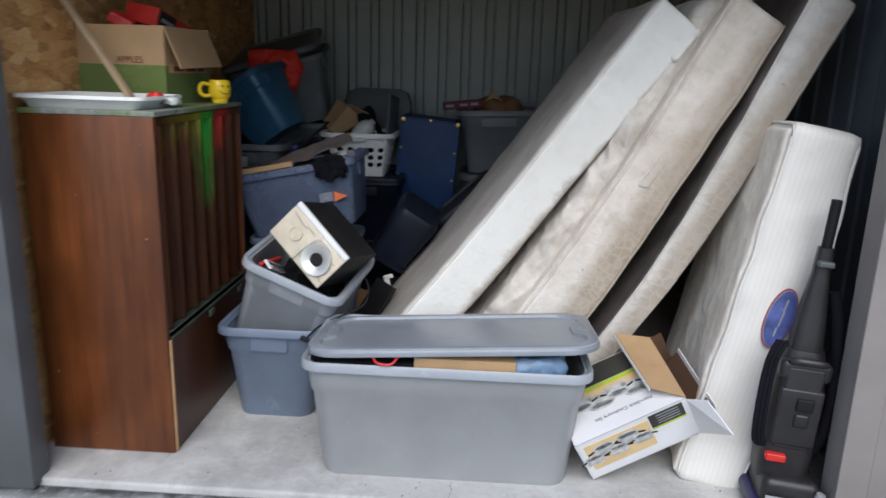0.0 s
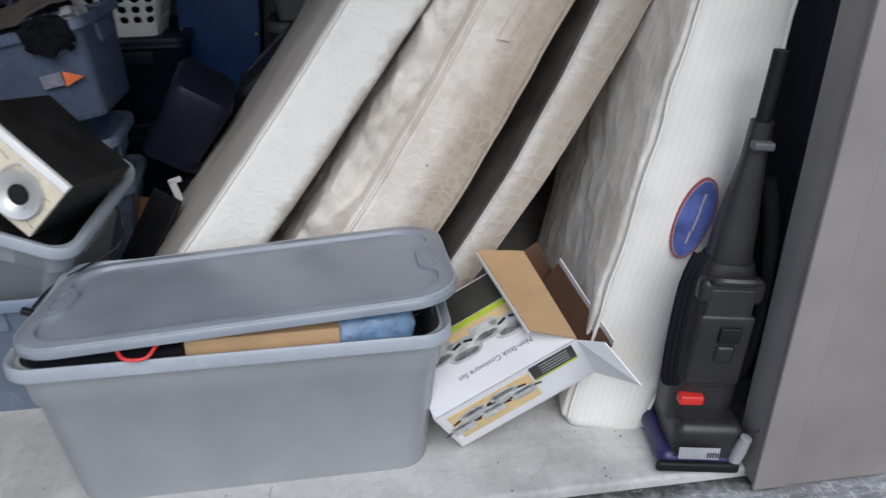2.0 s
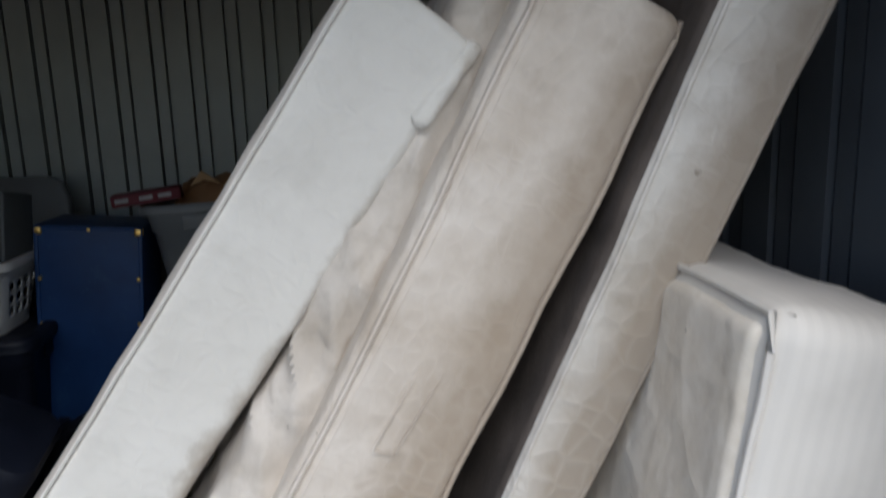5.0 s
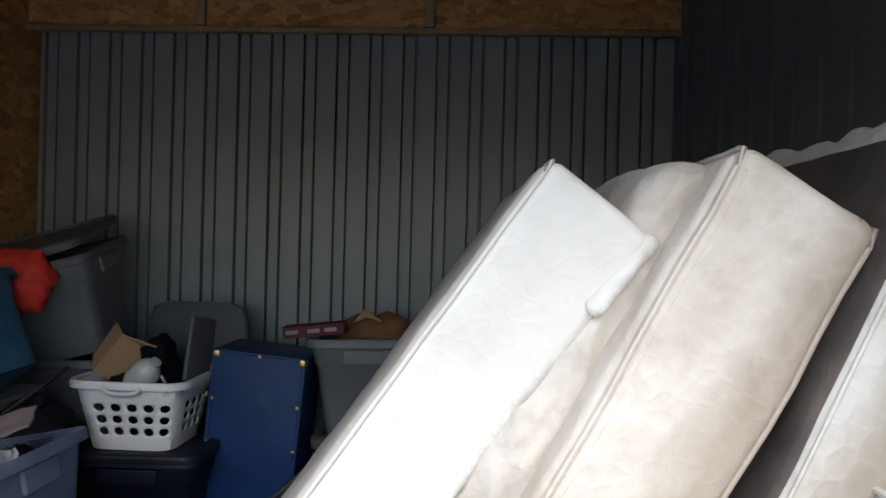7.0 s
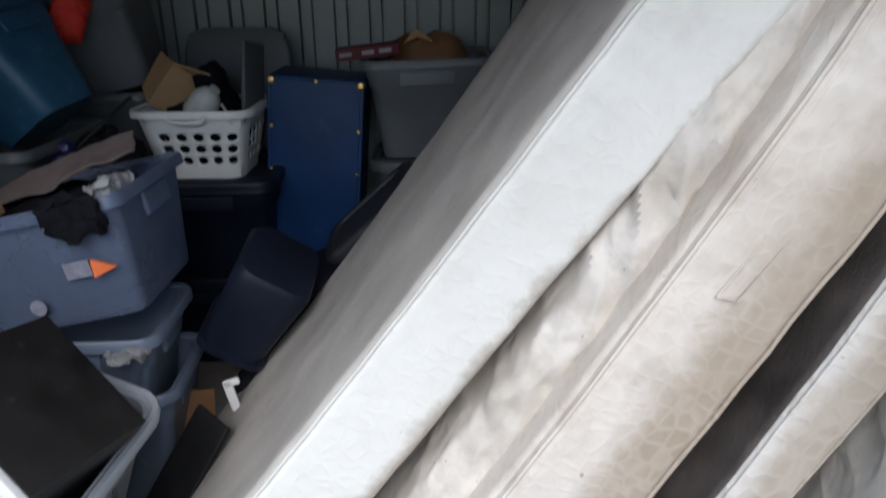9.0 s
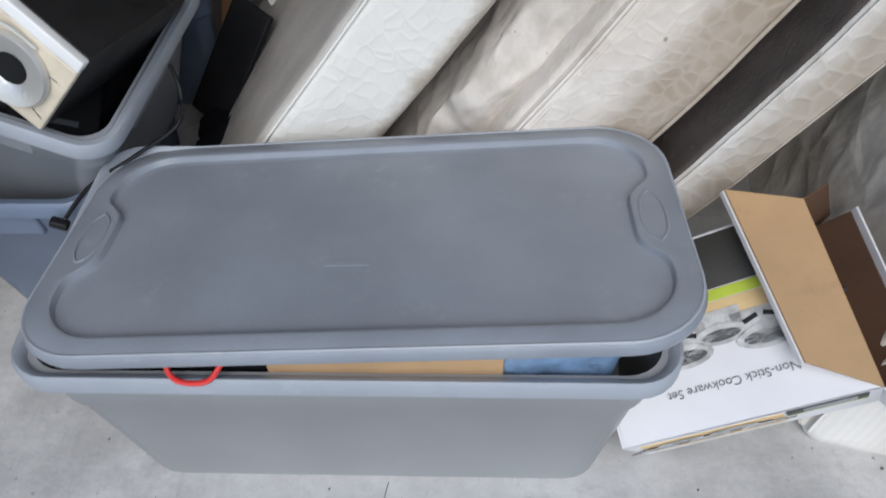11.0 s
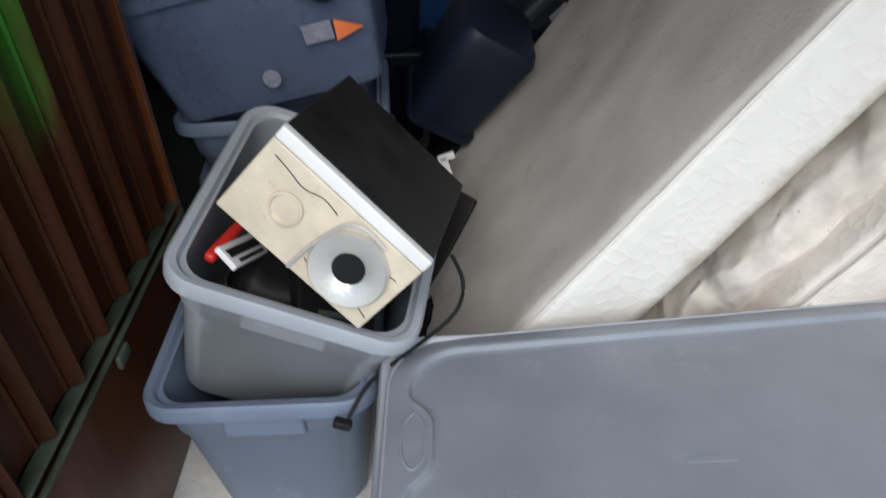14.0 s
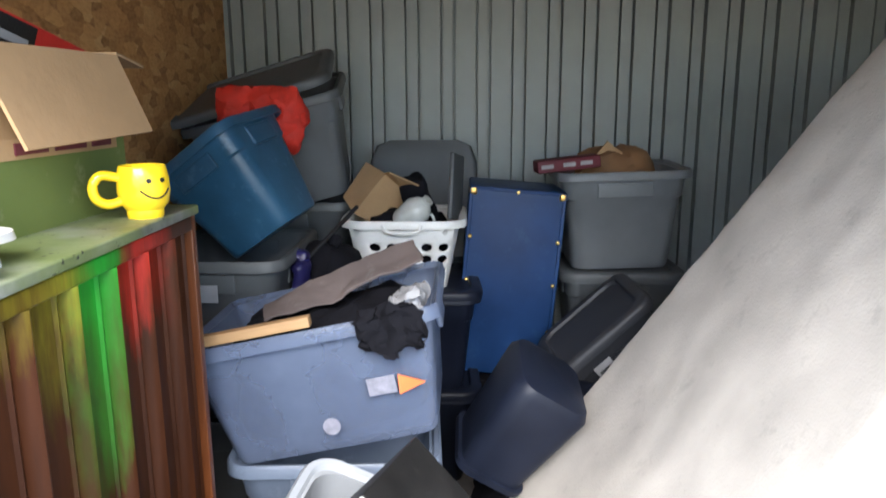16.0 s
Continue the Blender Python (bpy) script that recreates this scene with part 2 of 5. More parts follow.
M_INK = plain("black_ink", (0.01, 0.01, 0.01), 0.5)
M_WOODSIDE = wood("veneer_side", (0.082, 0.023, 0.006), (0.195, 0.06, 0.017), 0.32)
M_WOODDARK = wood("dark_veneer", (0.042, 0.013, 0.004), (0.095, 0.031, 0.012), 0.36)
M_PALEWOOD = wood("pale_wood", (0.38, 0.22, 0.1), (0.55, 0.35, 0.18), 0.6, (2.2, 26, 26))
M_STICK = wood("old_wood", (0.25, 0.17, 0.1), (0.45, 0.33, 0.2), 0.7)
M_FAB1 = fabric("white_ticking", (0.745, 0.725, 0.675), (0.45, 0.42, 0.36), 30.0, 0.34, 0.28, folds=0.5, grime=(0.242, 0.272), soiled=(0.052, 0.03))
M_FAB1SIDE = plain("dust_cover", (0.50, 0.47, 0.43), 0.9, 0, 0.16, 4.0, 0.35, 120.0, scuff=(0.33, 0.31, 0.28))
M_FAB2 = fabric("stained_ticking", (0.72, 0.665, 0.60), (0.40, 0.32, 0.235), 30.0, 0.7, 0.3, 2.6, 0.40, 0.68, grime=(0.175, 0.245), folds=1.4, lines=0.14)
M_FAB2TOP = fabric("stained_quilt_top", (0.66, 0.61, 0.55), (0.34, 0.285, 0.22), 7.0, 0.62, 1.0, 4.6, 0.42, 0.68, folds=6.0)
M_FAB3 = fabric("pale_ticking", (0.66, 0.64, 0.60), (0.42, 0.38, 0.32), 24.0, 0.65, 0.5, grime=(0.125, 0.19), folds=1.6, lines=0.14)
M_FAB3DARK = plain("brown_dust_cover", (0.075, 0.062, 0.055), 0.9, 0, 0.5, 7.0, 0.5, 120.0, scuff=(0.14, 0.118, 0.10))
M_FAB4 = fabric("satin_ticking", (0.72, 0.695, 0.65), (0.5, 0.46, 0.40), 7.0, 0.3, 0.3, folds=0.5, stripes=True)
M_FAB4TOP = fabric("stained_satin_quilt", (0.82, 0.77, 0.69), (0.52, 0.45, 0.35), 9.0, 0.62, 0.8, 5.5, 0.42, 0.66, folds=4.5)
M_SPK = plain("champagne_plastic", (0.60, 0.53, 0.41), 0.4, 0, 0.14, 14.0, 0.1, scuff=(0.35, 0.27, 0.17))
M_SILVER = plain("silver_plastic", (0.62, 0.61, 0.58), 0.3, 0.5, 0.08)
M_BOXBLACK = plain("black_vinyl_wrap", (0.009, 0.0085, 0.0085), 0.55, 0, 0.3, 12.0, 0.2, 200.0, scuff=(0.04, 0.038, 0.035))
M_WHITECARD = plain("white_printed_card", (0.74, 0.73, 0.74), 0.55, 0, 0.05, 5.0, 0.06)
M_LIME = plain("lime_ink", (0.45, 0.55, 0.05), 0.5)
M_PURPLE = plain("purple_plastic", (0.016, 0.014, 0.075), 0.35)
M_GREYCARD = plain("grey_paper", (0.30, 0.30, 0.31), 0.6)
M_LILAC = plain("lilac_grey_sticker", (0.22, 0.22, 0.27), 0.6, 0, 0.3, 40.0)
M_ORANGE = plain("orange_sticker", (0.8, 0.18, 0.05), 0.6)
M_BLUELOGO = plain("blue_label", (0.075, 0.10, 0.29), 0.35, 0, 0.5, 14.0, scuff=(0.25, 0.30, 0.48))
M_REDLOGO = plain("red_label_ring", (0.30, 0.045, 0.06), 0.45)
M_GREENTRIM = plain("green_grey_trim", (0.05, 0.062, 0.045), 0.45, 0, 0.4, 12.0, 0.2, scuff=(0.13, 0.14, 0.11))
M_GLASSWARE = plain("clear_jar_plastic", (0.5, 0.52, 0.5), 0.2)


def clear_plastic():
    m, nt, b = nodes_of("clear_blue_plastic")
    b.inputs["Base Color"].default_value = (0.165, 0.205, 0.30, 1)
    b.inputs["Roughness"].default_value = 0.3
    t = nt.nodes.new("ShaderNodeBsdfTransparent")
    t.inputs[0].default_value = (0.75, 0.8, 0.9, 1)
    mx = nt.nodes.new("ShaderNodeMixShader")
    v = coords(nt)
    nt.links.new(ramp(nt, noise_of(nt, v, 4.0), [(0.3, (0.38,) * 3), (0.7, (0.6,) * 3)]), mx.inputs[0])
    nt.links.new(b.outputs[0], mx.inputs[1])
    nt.links.new(t.outputs[0], mx.inputs[2])
    nt.links.new(mx.outputs[0], nt.nodes["Material Output"].inputs[0])
    return m


M_CLEAR = clear_plastic()


def sprayed_wood():
    """Dark veneer with sprayed yellow, green and red paint in soft upright bands, running out downwards."""
    m, nt, b = nodes_of("sprayed_veneer")
    v = coords(nt, (26, 26, 2.2))
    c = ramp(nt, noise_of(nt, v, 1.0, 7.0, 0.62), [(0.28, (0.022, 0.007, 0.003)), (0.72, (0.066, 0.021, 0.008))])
    o = coords(nt)
    sep = nt.nodes.new("ShaderNodeSeparateXYZ")
    nt.links.new(o, sep.inputs[0])
    run = nt.nodes.new("ShaderNodeMath")
    run.operation = "MULTIPLY_ADD"
    run.inputs[1].default_value = 0.55
    nt.links.new(noise_of(nt, coords(nt, (22, 22, 3.0)), 1.0, 5.0, 0.65), run.inputs[0])
    nt.links.new(sep.outputs[2], run.inputs[2])
    side = nt.nodes.new("ShaderNodeMath")
    side.operation = "MULTIPLY_ADD"
    side.inputs[1].default_value = 0.16
    nt.links.new(noise_of(nt, coords(nt, (9, 9, 4)), 1.0, 5.0, 0.7), side.inputs[0])
    off = nt.nodes.new("ShaderNodeMath")
    off.operation = "SUBTRACT"
    off.inputs[1].default_value = 0.08
    nt.links.new(sep.outputs[1], off.inputs[0])
    nt.links.new(off.outputs[0], side.inputs[2])
    for y, w, z0, z1, col, amt in ((0.50, 0.16, 1.42, 1.70, (0.30, 0.26, 0.02), 0.7), (0.61, 0.06, 1.34, 1.66, (0.34, 0.32, 0.03), 0.75), (0.71, 0.07, 1.16, 1.55, (0.02, 0.32, 0.03), 1.0), (0.87, 0.075, 1.40, 1.60, (0.5, 0.03, 0.02), 1.0)):
        d = nt.nodes.new("ShaderNodeMath")
        d.operation = "SUBTRACT"
        d.inputs[1].default_value = y
        nt.links.new(side.outputs[0], d.inputs[0])
        a = nt.nodes.new("ShaderNodeMath")
        a.operation = "ABSOLUTE"
        nt.links.new(d.outputs[0], a.inputs[0])
        band = nt.nodes.new("ShaderNodeMapRange")
        band.inputs[1].default_value, band.inputs[2].default_value = w * 1.5, w * 0.1
        nt.links.new(a.outputs[0], band.inputs[0])
        high = nt.nodes.new("ShaderNodeMapRange")
        high.inputs[1].default_value, high.inputs[2].default_value = z0, z1
        nt.links.new(run.outputs[0], high.inputs[0])
        mu = nt.nodes.new("ShaderNodeMath")
        mu.operation = "MULTIPLY"
        nt.links.new(band.outputs[0], mu.inputs[0])
        nt.links.new(high.outputs[0], mu.inputs[1])
        m2 = nt.nodes.new("ShaderNodeMath")
        m2.operation = "MULTIPLY"
        m2.inputs[1].default_value = amt
        nt.links.new(mu.outputs[0], m2.inputs[0])
        c = mix_color(nt, m2.outputs[0], c, col)
    nt.links.new(c, b.inputs["Base Color"])
    b.inputs["Roughness"].default_value = 0.4
    b.inputs["Specular IOR Level"].default_value = 0.16
    return m


M_SPRAYED = sprayed_wood()


# ---- mesh helpers ----
def mesh_of(name, bm, material, smooth=True):
    bmesh.ops.recalc_face_normals(bm, faces=bm.faces)
    me = bpy.data.meshes.new(name)
    bm.to_mesh(me)
    bm.free()
    me.materials.append(material)
    if smooth:
        me.shade_smooth()
        me.set_sharp_from_angle(angle=radians(38))
    return me


def part(name, bm, material, parent=None, label="", smooth=True):
    ob = new(name, mesh_of(name, bm, material, smooth))
    ob.parent = parent
    if label:
        ob["label"] = label
    return ob


def thing(name, label, category, m=None, group="", kind=""):
    ob = new(name)
    ob.empty_display_size = 0.1
    if m is not None:
        ob.matrix_world = m
    return tagged(ob, label, category, group, kind)


def soft_box(size, r=0.01, seg=(1, 1, 1), corner=2, at=(0, 0, 0), m=None):
    """A box with rounded edges, its faces cut into a grid, centred in x and y and standing on z = 0 before it is moved."""
    bm = bmesh.new()
    half = [s / 2 for s in size]
    r = min(r, *[h * 0.98 for h in half])

    def marks(n, h):
        inner = [-(h - r) + 2 * (h - r) * i / n for i in range(n + 1)]
        k = [(h - r) + r * (j + 1) / corner for j in range(corner)]
        return [-x for x in reversed(k)] + inner + k

    ms = [marks(seg[i], half[i]) for i in range(3)]
    seen = {}

    def vert(p):
        key = tuple(round(c, 6) for c in p)
        if key not in seen:
            q = [max(-(half[i] - r), min(half[i] - r, p[i])) for i in range(3)]
            d = Vector([p[i] - q[i] for i in range(3)])
            if d.length > 1e-9:
                t = [0, 0, 0]
                for i in range(3):
                    t[i] = math.tan(d[i] / r * math.pi / 4) if r > 0 else 0
                d = Vector(t).normalized() * r
            seen[key] = bm.verts.new((q[0] + d[0], q[1] + d[1], q[2] + d[2] + half[2]))
        return seen[key]

    for axis in range(3):
        a, b = [i for i in range(3) if i != axis]
        for sign in (-1, 1):
            for i in range(len(ms[a]) - 1):
                for j in range(len(ms[b]) - 1):
                    quad = []
                    for di, dj in ((0, 0), (1, 0), (1, 1), (0, 1)):
                        p = [0, 0, 0]
                        p[axis], p[a], p[b] = sign * half[axis], ms[a][i + di], ms[b][j + dj]
                        quad.append(vert(p))
                    if len(set(quad)) > 2:
                        bm.faces.new([q for n, q in enumerate(quad) if q not in quad[:n]])
    bm.transform((m if m is not None else Matrix()) if at == (0, 0, 0) else Matrix.Translation(at) @ (m if m is not None else Matrix()))
    return bm


def round_ring(lx, ly, r, z, n=6):
    pts = []
    for cx, cy, a0 in ((1, 1, 0), (-1, 1, 90), (-1, -1, 180), (1, -1, 270)):
        for i in range(n + 1):
            a = radians(a0 + 90 * i / n)
            pts.append((cx * (lx / 2 - r) + r * math.cos(a), cy * (ly / 2 - r) + r * math.sin(a), z))
    return pts


def loft(rings, cap_first=True, cap_last=True, bm=None):
    bm = bm or bmesh.new()
    rows = [[bm.verts.new(p) for p in ring] for ring in rings]
    for a, b in zip(rows, rows[1:]):
        for i in range(len(a)):
            j = (i + 1) % len(a)
            bm.faces.new((a[i], a[j], b[j], b[i]))
    if cap_first:
        bm.faces.new(list(reversed(rows[0])))
    if cap_last:
        bm.faces.new(rows[-1])
    return bm


def tube(points, r, sides=8, closed=False):
    pts = [Vector(p) for p in points]
    rings, n = [], len(pts)
    up = Vector((0.13, 0.27, 0.95)).normalized()
    for i, p in enumerate(pts):
        a = pts[(i - 1) % n] if closed or i else p
        b = pts[(i + 1) % n] if closed or i < n - 1 else p
        d = (b - a).normalized()
        s = d.cross(up)
        s = s.normalized() if s.length > 1e-4 else Vector((1, 0, 0))
        t = s.cross(d)
        rings.append([p + r * (math.cos(k * math.tau / sides) * s + math.sin(k * math.tau / sides) * t) for k in range(sides)])
    if closed:
        rings.append(rings[0])
    return loft(rings, not closed, not closed)


def smooth_path(points, steps=6):
    pts = [Vector(p) for p in points]
    out = []
    for i in range(len(pts) - 1):
        a, b, c, d = pts[max(i - 1, 0)], pts[i], pts[i + 1], pts[min(i + 2, len(pts) - 1)]
        for k in range(steps):
            t = k / steps
            out.append(0.5 * ((2 * b) + (c - a) * t + (2 * a - 5 * b + 4 * c - d) * t * t + (3 * b - a - 3 * c + d) * t ** 3))
    return out + [pts[-1]]


def lathe(profile, sides=28, m=None):
    rings = [[(r * math.cos(k * math.tau / sides), r * math.sin(k * math.tau / sides), z) for k in range(sides)] for r, z in profile]
    bm = loft(rings)
    if m is not None:
        bm.transform(m)
    return bm


def crumple(bm, amount, scale, seed=0.0):
    for v in bm.verts:
        o = Vector((seed, seed * 1.7, -seed))
        v.co += amount * noise.noise_vector(v.co * scale + o) + 0.5 * amount * noise.noise_vector(v.co * scale * 2.6 - o) + 0.22 * amount * noise.noise_vector(v.co * scale * 6.1 + o)
    return bm


def plate(corners, thick):
    """A flat plate from its four corners, with thickness."""
    a = [Vector(c) for c in corners]
    n = (a[1] - a[0]).cross(a[3] - a[0]).normalized() * thick
    return loft([[p for p in a], [p + n for p in a]])


def axes_pose(origin, x, y):
    """A pose whose x and y axes follow the two given directions."""
    x = Vector(x).normalized()
    y = (Vector(y) - x * x.dot(Vector(y))).normalized()
    z = x.cross(y)
    m = Matrix((x, y, z)).transposed().to_4x4()
    m.translation = Vector(origin)
    return m


# ---- the storage unit ----
XL, XR, YB, ZC = -1.43, 1.68, 3.03, 2.95


def ribbed_wall(name, length, height, label, material=M_METAL):
    """Sheet metal with upright trapezoid ribs, along x, standing on z = 0, its face towards -y."""
    bm = bmesh.new()
    prof, x, pitch = [], -0.07, 0.163
    while x < length:
        prof += [(x, 0.0), (x + 0.090, 0.0), (x + 0.092, 0.045), (x + 0.101, 0.045), (x + 0.103, 0.008), (x + 0.148, 0.008), (x + 0.150, 0.045), (x + 0.161, 0.045)]
        x += pitch
    prof = [(0.0, 0.0)] + [(min(px, length), py) for px, py in prof if px > 0.0] + [(length, 0.0)]
    back = [(length, 0.07), (0.0, 0.07)]
    loft([[(px, py, z) for px, py in prof + back] for z in (0.0, height)], bm=bm)
    ob = new(name, mesh_of(name, bm, material, False))
    return tagged(ob, label, "wall", kind="structure")


w = ribbed_wall("wall_back", XR - XL + 0.075, ZC, "dark grey-green ribbed sheet metal back wall")
w.matrix_world = pose(XL, YB, 0)
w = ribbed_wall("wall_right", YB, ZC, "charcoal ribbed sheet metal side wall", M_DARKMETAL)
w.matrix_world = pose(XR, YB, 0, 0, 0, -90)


def slab(name, x0, x1, y0, y1, z0, z1, material, label, category="wall", r=0.004):
    bm = soft_box((x1 - x0, y1 - y0, z1 - z0), r, at=((x0 + x1) / 2, (y0 + y1) / 2, z0))
    return tagged(part(name, bm, material), label, category, kind="structure")


slab("wall_left", XL - 0.08, XL, 0.05, YB + 0.06, 0, ZC, M_OSB, "orange-brown strand board side wall")
# ceiling is out of view, added to shut out the sky from above
slab("ceiling", XL - 0.08, XR + 0.08, -0.02, YB + 0.08, ZC, ZC + 0.06, M_OSB, "unseen strand board ceiling closing the unit to the sky", "ceiling")
slab("floor", XL - 0.6, XR + 0.6, 0.0, YB + 0.1, -0.15, 0.0, M_FLOOR, "pale grey stained concrete floor slab", "floor", 0.012)
slab("door_jamb_left", XL - 0.02, -1.31, -0.045, 0.05, -0.02, 2.2, M_JAMB, "dark grey metal door jamb", "door jamb")
slab("door_jamb_right", 1.462, 1.55, -0.050, 0.06, -0.02, 2.2, M_FACADE, "grey-brown metal door jamb", "door jamb")
slab("facade_left", -4.0, XL - 0.02, -0.06, 0.05, -0.02, 3.1, M_JAMB, "dark grey metal front of the storage row", "wall")
slab("facade_right", 1.552, 4.2, -0.06, 0.05, -0.02, 3.1, M_FACADE, "grey-brown metal front of the storage row", "wall")
slab("facade_edge_right", 1.452, 1.552, -0.064, -0.050, -0.02, 2.2, M_FACADE, "grey-brown metal door trim", "door trim")
# header is out of view, set low to hold daylight off the back
slab("unseen_header", XL - 0.02, 1.55, -0.05, 0.05, 2.2, 3.1, M_JAMB, "unseen dark grey header that keeps daylight off the back of the unit", "wall")
bm = bmesh.new()
bmesh.ops.create_grid(bm, x_segments=2, y_segments=2, size=60)
g = part("ground", bm, M_APRON)
g.location = (0, 0, -0.03)
tagged(g, "weathered grey concrete apron with black mould stains", "ground", kind="structure")


def joist(y):
    t = thing("ceiling_joist", "strand board joist with a timber bottom chord under the ceiling", "joist", pose(0, y, 0), "ceiling joists", "structure")
    w = XR - XL
    part("web", soft_box((w, 0.012, 0.30), 0.002, at=((XL + XR) / 2, 0, 2.65)), M_OSB, t)
    part("chord", soft_box((w, 0.04, 0.025), 0.003, at=((XL + XR) / 2, -0.012, 2.625)), M_STICK, t, "timber bottom chord")
    for x in (-0.57, 0.52):
        part("stiffener", soft_box((0.045, 0.03, 0.28), 0.003, at=(x, -0.022, 2.655)), M_STICK, t, "timber stiffener")


joist(2.93)


# ---- totes and bins ----
def tote(label, category, m, top, base, height, body, rim, wall=0.005, lip=0.017, radius=0.06, group="storage totes", name="storage_tote", panel=True, step=0.012):
    """An open plastic tote: a tapered, rounded body, a rolled rim and two moulded hand grips."""
    t = thing(name, label, category, m, group)
    (lx, ly), (bx, by) = top, base
    zs = [0.0, 0.012, height * 0.72, height * 0.74, height - 0.01]

    def size(z, cut=0.0):
        k = z / height
        return bx + (lx - bx) * k - cut, by + (ly - by) * k - cut

    rings = []
    for n, z in enumerate(zs):
        sx, sy = size(z, 0.024 if n == 0 else (0.018 - step if n >= 3 else 0.018))
        rings.append(round_ring(sx - 2 * lip, sy - 2 * lip, radius, z))
    for z in (height - 0.01, 0.02):
        sx, sy = size(z, 0.018 + 2 * wall)
        rings.append(round_ring(sx - 2 * lip, sy - 2 * lip, radius * 0.9, z))
    part("body", loft(rings), body, t)
    a, b = size(height)
    r = radius + lip * 0.6
    prof = [(-2 * lip - 0.02, -0.012), (-2 * lip - 0.004, 0.0), (-0.012, 0.004), (0.0, -0.004), (0.002, -0.03), (-0.008, -0.032), (-0.012, -0.012), (-2 * lip + 0.004, -0.014)]
    rr = [round_ring(a + dx, b + dx, max(0.02, r + dx / 2), height + dz) for dx, dz in prof]
    part("rim", loft(rr + [rr[0]], False, False), rim, t)
    for s in (-1, 1):
        part("grip", soft_box((min(0.16, by * 0.5), 0.018, 0.07), 0.008, corner=2, m=pose(s * (a / 2 - lip - 0.012), 0, height - 0.105, 0, 0, 90)), body, t)
    if panel:
        for s in (-1, 1):
            sx, sy = size(height * 0.85)
            part("grip_panel", soft_box((sx * 0.42, 0.012, 0.06), 0.005, m=pose(0, s * (sy / 2 - lip - 0.003), height - 0.105)), body, t)
    return t


def lid_ring(lx, ly, r, z, notch=0.0, n=8):
    """A rounded outline whose short ends are drawn in round a hand hold."""
    out, cuts = round_ring(lx, ly, r, z, n), 14
    full = []
    for k, p in enumerate(out):
        full.append(p)
        q = out[(k + 1) % len(out)]
        steps = cuts if k % (n + 1) == n else 1
        for j in range(1, steps):
            f = j / steps
            full.append(tuple(a + (b - a) * f for a, b in zip(p, q)))
    return [(x - math.copysign(notch * math.exp(-(y / 0.085) ** 6), x) if abs(x) > lx * 0.4 else x, y, zz) for x, y, zz in full]


def lid_of(parent, lx, ly, m, material, name="lid", radius=0.1, label="", skirt=0.034, notch=0.0):
    """A lid: skirt, flat rim and a sunken middle, drawn in at the hand holds."""
    steps = ((0.01, 0.01, 1.0, 0.002 - skirt, 0), (0.0, 0.0, 1.0, -skirt, 0), (-0.004, -0.004, 1.0, -0.014, 0), (0.004, 0.004, 1.0, -0.004, 0), (0.014, 0.014, 0.95, 0.0, 0),
             (0.070, 0.062, 0.8, 0.002, 1), (0.078, 0.070, 0.79, 0.0025, 1), (0.084, 0.076, 0.78, 0.001, 1), (0.092, 0.084, 0.77, -0.009, 1), (0.100, 0.092, 0.75, -0.0105, 1), (0.125, 0.112, 0.68, -0.0105, 1), (lx * 0.4, ly * 0.5, 0.4, -0.009, 0.2))
    rings = [lid_ring(lx - a, ly - b, radius * c, z, notch * f) for a, b, c, z, f in steps]
    inner = [lid_ring(lx - 0.016, ly - 0.016, radius, -skirt + 0.002), lid_ring(lx - 0.02, ly - 0.02, radius, -0.017), lid_ring(lx * 0.7, ly * 0.55, radius * 0.5, -0.016)]
    bm = loft([*reversed(inner), *rings])
    bm.transform(m)
    return part(name, bm, material, parent, label)


# the long grey tote in the doorway, its lid lying loose on top
front = tote("long grey plastic storage tote, overfilled, lid ajar", "storage tote", pose(0.142, 0.352, 0), (1.05, 0.54), (0.96, 0.47), 0.462, M_PALEGREY, M_GREYRIM, lip=0.013, radius=0.07, panel=False)
lid_m = pose(-0.142, -0.352, 0) @ axes_pose((0.160, 0.356, 0.513), (1, 0, 0.063), (0, 1, -0.1))
lid_of(front, 1.06, 0.53, lid_m, M_LID, "lid", 0.125, "loose grey lid with a sunken middle", 0.027, 0.042)
for s in (-1, 1):
    bm = tube(smooth_path([(0, -0.062, 0), (0.016, -0.04, 0), (0.021, 0, 0), (0.016, 0.04, 0), (0, 0.062, 0), (-0.016, 0.04, 0), (-0.021, 0, 0), (-0.016, -0.04, 0), (0, -0.062, 0)], 4), 0.003, 6)
    bm.transform(lid_m @ pose(s * 0.478, 0.0, 0.001, 0, 0, 0 if s > 0 else 180))
    part("lid_mark", bm, M_LID, front)
edge = lid_ring(1.052, 0.522, 0.123, -0.0015)
bm = tube(edge, 0.0028, 6, True)
bm.transform(lid_m)
part("lid_edge", bm, M_GREYRIM, front, "pale rubbed edge of the lid")
bm = soft_box((0.075, 0.016, 0.002), 0.0008, m=lid_m @ pose(-0.02, -0.075, -0.0105, 0, 0, -2))
part("lid_plaque", bm, M_LID, front)

